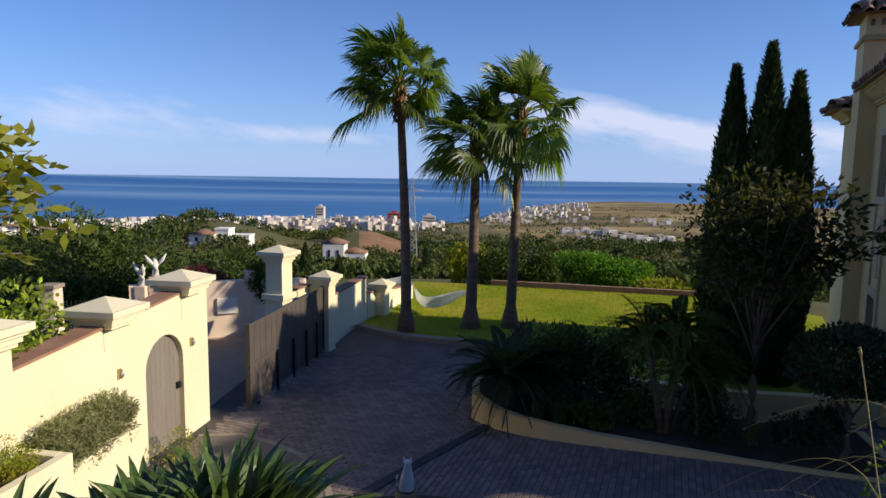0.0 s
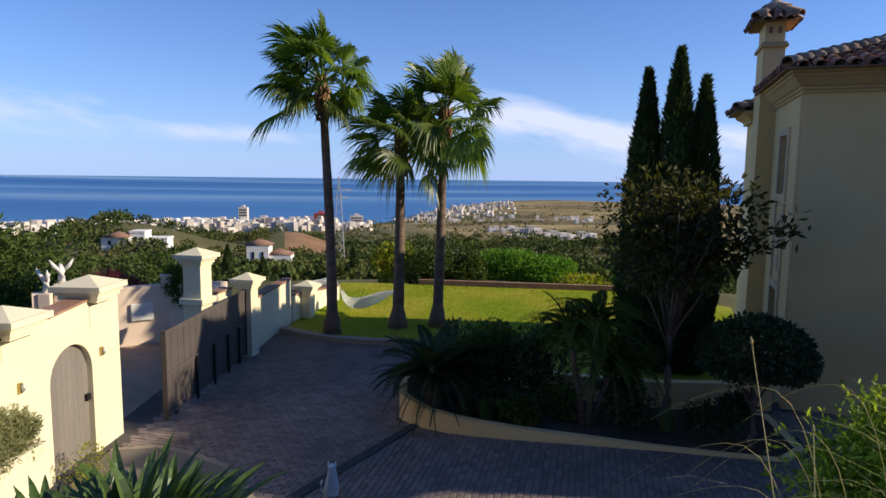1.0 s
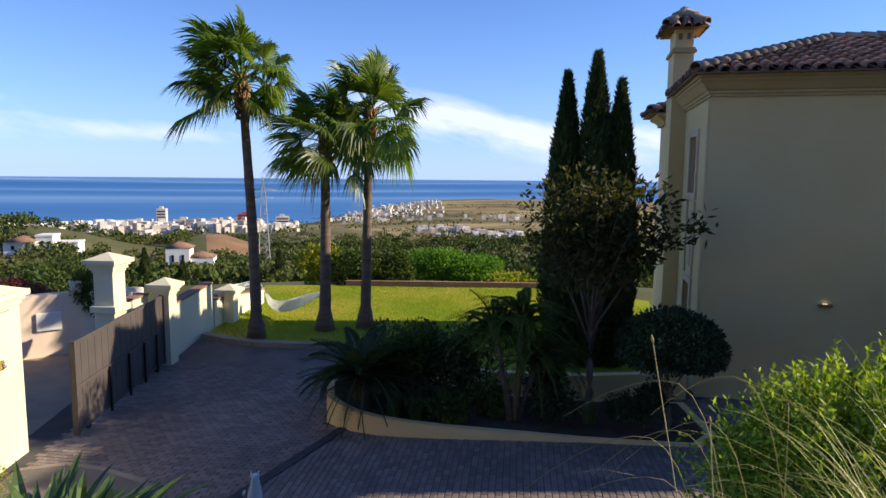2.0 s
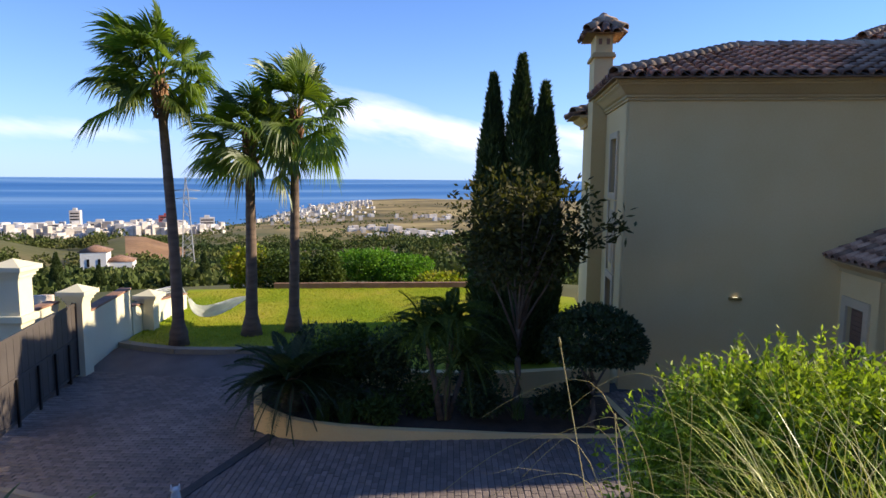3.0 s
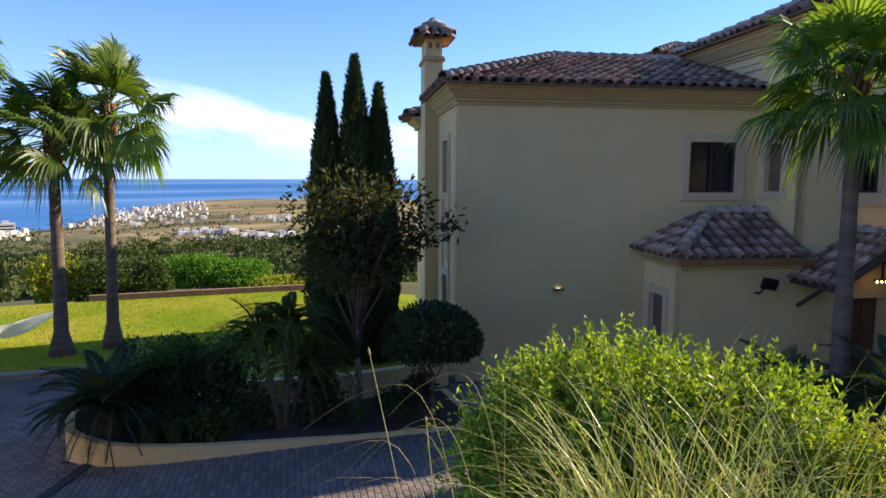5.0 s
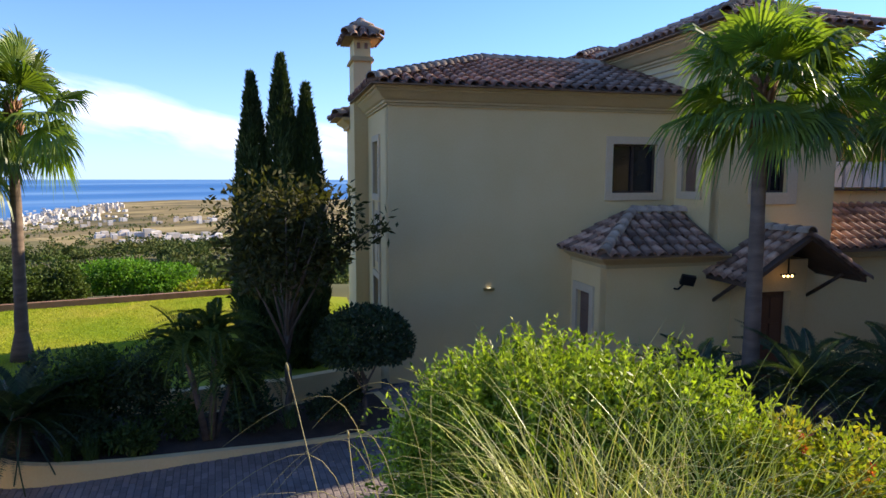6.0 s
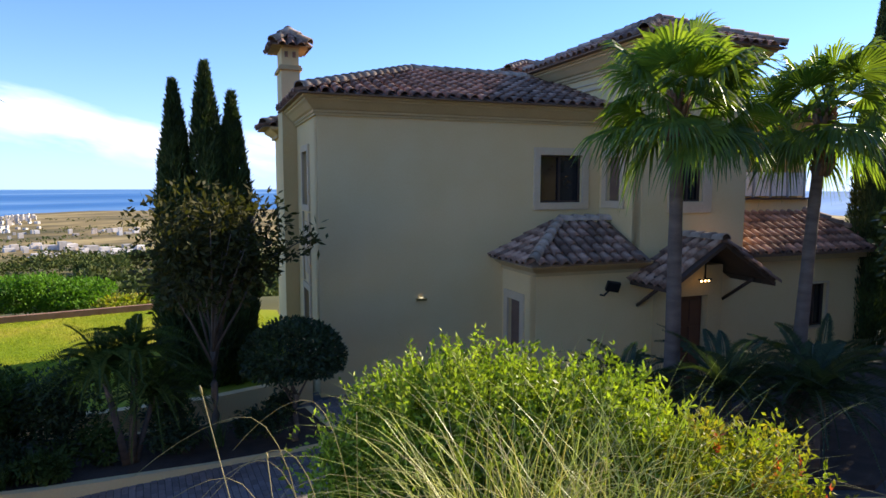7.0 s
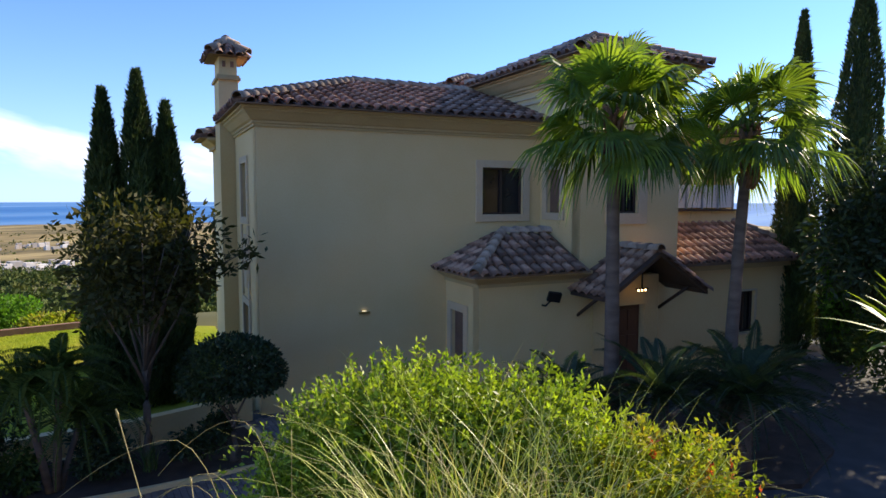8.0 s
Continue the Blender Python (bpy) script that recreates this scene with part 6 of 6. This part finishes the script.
def hammock():
    t = thing("hammock", "white striped canvas hammock slung between palm and wall", "hammock", (0.02, 20.6, LAWN_Z))
    a, b = Vector((-0.95, 1.6, 0.72)), Vector((1.0, 0.2, 1.0))
    bm = bmesh.new()
    rows = []
    for i in range(15):
        u = i / 14
        c = a.lerp(b, u) + Vector((0, 0, -0.50 * 4 * u ** 0.65 * (1 - u ** 0.65)))
        w = 0.08 + 0.4 * math.sin(math.pi * u)
        s = Vector((0.45, 0.9, 0)).normalized()
        rows.append([bm.verts.new(c + s * w * k / 4 + Vector((0, 0, (0.10 * (k / 4) ** 2 + 0.17 * k / 4) * math.sin(math.pi * u) + 0.015 * math.sin(k * 2.1 + u * 9)))) for k in range(-4, 5)])
    for r0, r1 in zip(rows, rows[1:]):
        for k in range(8):
            bm.faces.new((r0[k], r0[k + 1], r1[k + 1], r1[k])).smooth = True
    bmesh.ops.solidify(bm, geom=bm.faces[:], thickness=0.012)
    part("canvas", bm, FABRIC, t)
    part("rope", tube([a, a + Vector((-0.3, 0.9, 0.35))], 0.012, 5), FABRIC, t)
    part("rope", tube([b, Vector((0.72, -0.85, 1.5))], 0.012, 5), FABRIC, t)


hammock()


# ---- left edge: citrus branch, wall beds, lavender, statues ----
rng7 = np.random.default_rng(77)
t = thing("citrus_tree", "citrus branch with yellow-green leaves near the terrace", "tree", (-2.98, 3.1, BZ))
bm = tube([(0, 0, -0.1), (0.05, 0.02, 1.6), (0.12, 0.06, 2.9), (0.2, 0.08, 3.5)], [0.05, 0.04, 0.03, 0.018], 8)
twigs = []
for k in range(34):
    s0 = Vector((0.1 + 0.1 * rng7.random(), 0.08, 3.0 + 0.6 * rng7.random()))
    e0 = Vector((rng7.uniform(0.3, 1.05), rng7.uniform(0.0, 0.6), rng7.uniform(3.35, 4.05)))
    if e0.x > 0.8 and e0.z > 3.8:
        e0.x -= 0.3
    m0 = s0.lerp(e0, 0.55) + Vector((0, 0, 0.08))
    add_tube(bm, [s0, m0, e0], [0.014, 0.009, 0.004], 5)
    twigs.append((m0, e0))
part("branch", bm, BARK, t)
pp = np.array([m0.lerp(e0, rng7.uniform(0.2, 1.05)) + Vector(rng7.normal(0, 0.05, 3)) for m0, e0 in twigs for _ in range(13)])
piece("foliage", quad_mesh("foliage", leaves(pp, np.tile(np.array([0.5, 0, -0.1]), (len(pp), 1)), 0.12, 0.055, rng7, 0.9)), CITRUS, t)


def on_wall(a, off):
    p = WALL_A + wd * (a + 6.3) + wnrm * off
    return p.x, p.y


def bed(name, a0, a1, off, top, label):
    t = thing("wall_bed", label, "planter", (*on_wall(a0, 0), 0), "beds along the wall", "structure")
    t.rotation_euler = (0, 0, W_TURN)
    ln = a1 - a0
    part("wall", prism([(0, -off), (ln, -off), (ln, -off + 0.14), (0, -off + 0.14)], 0, top, 0.015), WALLPAINT, t)
    part("wall", prism([(0, -off + 0.142), (0.14, -off + 0.142), (0.14, -0.004), (0, -0.004)], 0, top, 0.01), WALLPAINT, t)
    part("wall", prism([(ln - 0.14, -off + 0.142), (ln, -off + 0.142), (ln, -0.004), (ln - 0.14, -0.004)], 0, top, 0.01), WALLPAINT, t)
    part("soil", prism([(0.142, -off + 0.142), (ln - 0.142, -off + 0.142), (ln - 0.142, -0.004), (0.142, -0.004)], 0, top - 0.1), SOIL, t)


bed("wall_bed", -3.72, -1.85, 0.52, 1.14, "cream raised bed along the sunlit wall")
bed("wall_bed", -6.0, -3.76, 0.85, 1.55, "cream raised bed stepping up along the wall")
for i, (a, off, z, r) in enumerate(((-2.2, 0.24, 1.1, 0.36), (-2.6, 0.24, 1.1, 0.40), (-3.0, 0.26, 1.1, 0.40), (-3.38, 0.28, 1.1, 0.36))):
    x, y = on_wall(a, off)
    lav = leafy("lavender", "bushy grey-green lavender in the raised bed", "lavender", (x, y, z - 0.12), (0, 0, 0.34), (r * 1.15, r * 1.0, 0.42), 4200, (0.08, 0.018), LAVENDER, 300 + i, "lavender bushes", lobes=14, fill=0.5)
    shooty(lav, 160, (0, 0, 0.34), (r, r, 0.38), (0.06, 0.012), LAVENDER, 310 + i, 0.14, 12)
    tuft("lavender", "thin lavender flower stems", (x, y, z - 0.05), 16, 0.85, 0.004, LAVENDER, 320 + i, 0.35, 0.2, 0.2, "lavender stems", "lavender", 3)
x, y = on_wall(-4.2, 0.4)
leafy("yellow_shrub", "small yellow-green shrub in the raised bed", "shrub", (x, y, 1.4), (0, 0, 0.2), (0.4, 0.35, 0.3), 1500, (0.05, 0.02), YELLOWLEAF, 340, lobes=10)
x, y = on_wall(-0.95, 0.5)
leafy("flowering_shrub", "small yellow-leaved shrub at the foot of the wall", "shrub", (x, y, 0.0), (0, 0, 0.3), (0.45, 0.45, 0.4), 800, (0.05, 0.022), YELLOWLEAF, 341, lobes=10)
x, y = on_wall(-3.0, -1.1)
leafy("hedge_bush", "bright green clipped hedge behind the wall", "bush", (x, y, 0.0), (0, 0, 2.25), (1.0, 1.5, 1.3), 8000, (0.11, 0.075), BUSHLEAF, 342, lobes=16, fill=0.3)


def statue(x, y, z, turn, label):
    """A small winged stone figure, one plain shape."""
    t = thing("statue_post", "pale stone post carrying a statue", "post", (x, y, 0))
    part("shaft", block(-0.16, -0.16, -0.3, 0.16, 0.16, z, 0.02), PINKISH, t)
    bm = tube([(0, 0, 0), (0.02, 0, 0.2), (0.0, 0, 0.4), (0.06, 0, 0.55), (0.16, 0, 0.62)], [0.13, 0.10, 0.13, 0.07, 0.02], 8)
    for s in (-1, 1):
        add_tube(bm, [(0, 0.05 * s, 0.38), (-0.06, 0.22 * s, 0.58), (-0.1, 0.34 * s, 0.78)], [0.05, 0.07, 0.015], 6)
    shift(bm, Matrix.Scale(0.86, 4))
    ob = part("statue", bm, STONEFIG)
    ob.location, ob.rotation_euler = (x, y, z), (0, 0, turn)
    tagged(ob, label, "statue")


statue(-8.77, 18.3, 1.75, 0.9, "white stone bird statue with raised wings on a post")
statue(-8.42, 18.46, 2.0, 2.2, "white stone eagle statue on a post")

# pale curved kerb on the drive
bm = bmesh.new()
kp = [(-4.65, 11.75), (-3.85, 11.83), (-3.2, 11.5), (-2.45, 10.92), (-2.05, 10.28), (-1.78, 9.71), (-1.6, 9.0)]
for p, q in zip(kp, kp[1:]):
    p, q = Vector(p), Vector(q)
    s = Vector(((q - p).y, -(q - p).x)).normalized() * 0.06
    add_prism(bm, [p - s, p + s, q + s, q - s], -0.05, 0.035)
tagged(part("kerb", bm, KERB), "curved pale edging flush with the driveway", "kerb", kind="structure")
bm = bmesh.new()
add_prism(bm, kp + [(-1.5, 7.4), (-3.4, 7.0), (-4.9, 9.0)], -0.05, 0.026)
tagged(part("apron", bm, CONCRETE), "smooth grey-brown concrete apron beside the garden door", "paving", kind="structure")

# white animal figurine on a short timber post at the edge of the bank
t = thing("timber_post", "short round brown timber post", "post", (-0.36, 6.79, 0.9))
part("post", tube([(0, 0, 0), (0, 0, 0.62), (0, 0, 0.65)], [0.125, 0.125, 0.11], 14), BOOT, t)
bm = tube([(0, 0, 0), (0, 0, 0.03), (0.005, 0, 0.14), (0.01, 0, 0.24), (0.012, 0, 0.30), (0.012, 0, 0.345), (0.012, 0, 0.365)], [0.085, 0.088, 0.078, 0.055, 0.045, 0.047, 0.03], 14)
for sx in (-0.024, 0.042):
    add_tube(bm, [(sx, 0, 0.34), (sx * 1.25, 0, 0.405)], [0.02, 0.003], 8)
add_tube(bm, [(-0.06, 0.0, 0.03), (-0.105, 0, 0.08), (-0.11, 0, 0.16), (-0.098, 0, 0.19)], [0.022, 0.02, 0.016, 0.01], 8)
fig = part("figurine", bm, STONEFIG)
fig.location = (-0.36, 6.79, 1.55)
tagged(fig, "white glazed sitting cat figurine on a timber post", "figurine")

# ---- entrance garden and right edge ----
for i, (x, y, h, ln, lab) in enumerate(((11.0, 5.6, 1.25, 1.6, "large dark cycad before the entrance"), (12.0, 4.1, 1.5, 1.75, "large dark cycad between the palms"), (13.0, 2.9, 1.5, 1.85, "dark cycad by the drive"), (10.3, 6.5, 0.8, 1.25, "dark cycad beside the bay"), (14.6, 3.2, 1.4, 1.6, "dark cycad near the low wing"))):
    feather_palm("cycad", x, y, 0.0, [(0, 0, h, 0.17)], 52, ln, 1.25, lab, "cycad", 80 + i, group="entrance cycads", lw=0.22, leaflets=42, up=66, fall=70)
bm = bmesh.new()
add_prism(bm, [(9.6, 6.2), (11.5, 3.6), (13.2, 1.9), (15.4, 1.7), (17.5, 3.0), (16.4, 4.6), (12.6, 6.4), (10.6, 7.6)], -0.02, 0.09)
tagged(part("flower_bed", bm, SOIL), "dark soil bed before the entrance", "bed", kind="structure")
leafy("dark_tree", "dark green tree with several trunks by the drive", "tree", (19.0, 0.9, 0.0), (0, 0, 4.5), (2.3, 2.2, 2.7), 11000, (0.22, 0.09), DARKLEAF, 91, "trees by the drive", trunk=(2.2, 0.12), lobes=24, fill=0.5, limbs=9)
leafy("dark_tree", "dense dark shrub by the drive", "tree", (21.5, 0.9, 0.0), (0, 0, 2.2), (1.9, 1.8, 2.2), 7000, (0.2, 0.09), HEDGEDARK, 92, "trees by the drive", trunk=(1.0, 0.1), lobes=20, fill=0.5)
leafy("dark_tree", "low dark shrub at the bend of the drive", "shrub", (26.39, 3.85, 0.0), (0, 0, 0.9), (1.2, 1.1, 1.0), 5000, (0.16, 0.07), DARKLEAF, 98, "trees by the drive", lobes=16, fill=0.5)
leafy("dark_tree", "light green tree beyond the low wing", "tree", (24.0, 2.5, -0.3), (0, 0, 3.0), (1.0, 1.0, 2.7), 5000, (0.2, 0.1), HEDGE, 93, "trees by the drive", trunk=(1.4, 0.1), lobes=20, fill=0.5)
leafy("dark_tree", "dense dark tree shading the far drive", "tree", (25.5, 0.2, 0.0), (0, 0, 4.6), (2.9, 2.7, 3.9), 7000, (0.24, 0.10), DARKLEAF, 96, "trees by the drive", trunk=(1.8, 0.14), lobes=22, fill=0.5)
# unseen tree right of the view, added to keep light off the entrance
leafy("dark_tree", "unseen broad dark tree added to shade the entrance", "tree", (23.5, -2.8, 0.0), (0, 0, 5.0), (3.6, 3.4, 4.4), 8000, (0.26, 0.11), DARKLEAF, 97, "trees by the drive", trunk=(1.8, 0.14), lobes=22, fill=0.5)
tuft("sword_plant", "light green rosette of sword leaves on a tall stem", (7.1, 0.12, 4.05), 46, 0.75, 0.055, BUSHLEAF, 95, 0.9, 0.5, 0.05, category="plant")
t = thing("yucca_stem", "bare grey stem under the leaf rosette", "stem", (7.1, 0.12, BZ))
part("stem", tube([(0, 0, -0.1), (0.03, 0, 1.4), (0, 0, 2.85)], [0.06, 0.05, 0.045], 8), BARK, t)

# ---- setts of the drive ----
def setts():
    rng = random.Random(12)
    bm = bmesh.new()
    add_prism(bm, [(-0.094, -0.052), (0.094, -0.052), (0.094, 0.052), (-0.094, 0.052)], -0.02, 0.012)
    bmesh.ops.bevel(bm, geom=[e for e in bm.edges if min(v.co.z for v in e.verts) > 0], offset=0.008, segments=1, affect="EDGES")
    me = bpy.data.meshes.new("sett")
    bm.to_mesh(me)
    bm.free()
    me.materials.append(PAVER)
    vs, fs = [v.co.copy() for v in me.vertices], [tuple(p.vertices) for p in me.polygons]
    verts, faces = [], []
    singles = 0
    # the courses run along the drive before the drain and across it beyond
    for near, ux, uy, rows_, cols_ in ((True, Vector((0.34, 0.94)), Vector((0.94, -0.34)), range(-105, 100), range(0, 120)), (False, Vector((0.94, -0.34)), Vector((0.34, 0.94)), range(-10, 175), range(-60, 60))):
        turn = math.atan2(ux.y, ux.x)
        for j, i in ((j, i) for j in rows_ for i in cols_):
            p = ux * (0.2 * i + (0.1 if j % 2 else 0)) + uy * (0.115 * j)
            x, y = p
            if ((x - 1.0) * 2.94 - (y - 12.5) * 2.26 > 0) != near:
                continue
            if y < 8.2 - max(0, (x - 2.5) * 0.75) or x < -4.6 + 0.15 * (y - 11.7) or y > 12.6 + max(0, (2.3 - x)) * 1.1 + (5.4 if x < 0.7 else 0) or x > 11:
                continue
            if y > 12.55 - 0.3 * (x - 0.7) and x > 0.7 and x < 8.5 and y < 12.9 and y > 10.15:
                if y > np.interp(x, [0.7, 1.15, 2.1, 3.6, 5.6, 7.6, 8.5], [12.8, 12.25, 11.75, 11.3, 10.75, 10.1, 10.5]):
                    continue
            if y > 19.6 - 0.5 * (x + 2.6) and x < 2.3:
                continue
            m = Matrix.Translation((x, y, rng.uniform(-0.004, 0.004))) @ Euler((rng.uniform(-0.02, 0.02), rng.uniform(-0.02, 0.02), turn + rng.uniform(-0.02, 0.02))).to_matrix().to_4x4()
            if singles < 300 and 0.6 < x < 3.4 and 9.4 < y < 10.9:
                piece("sett", me, None, drive, m=m)
                singles += 1
            else:
                b = len(verts)
                verts.extend((m @ v)[:] for v in vs)
                faces.extend(tuple(k + b for k in f) for f in fs)
    rest = bpy.data.meshes.new("setts")
    rest.from_pydata(verts, [], faces)
    tagged(piece("setts", rest, PAVERS, drive, "rows of dark grey granite setts"), kind="stuff")


setts()
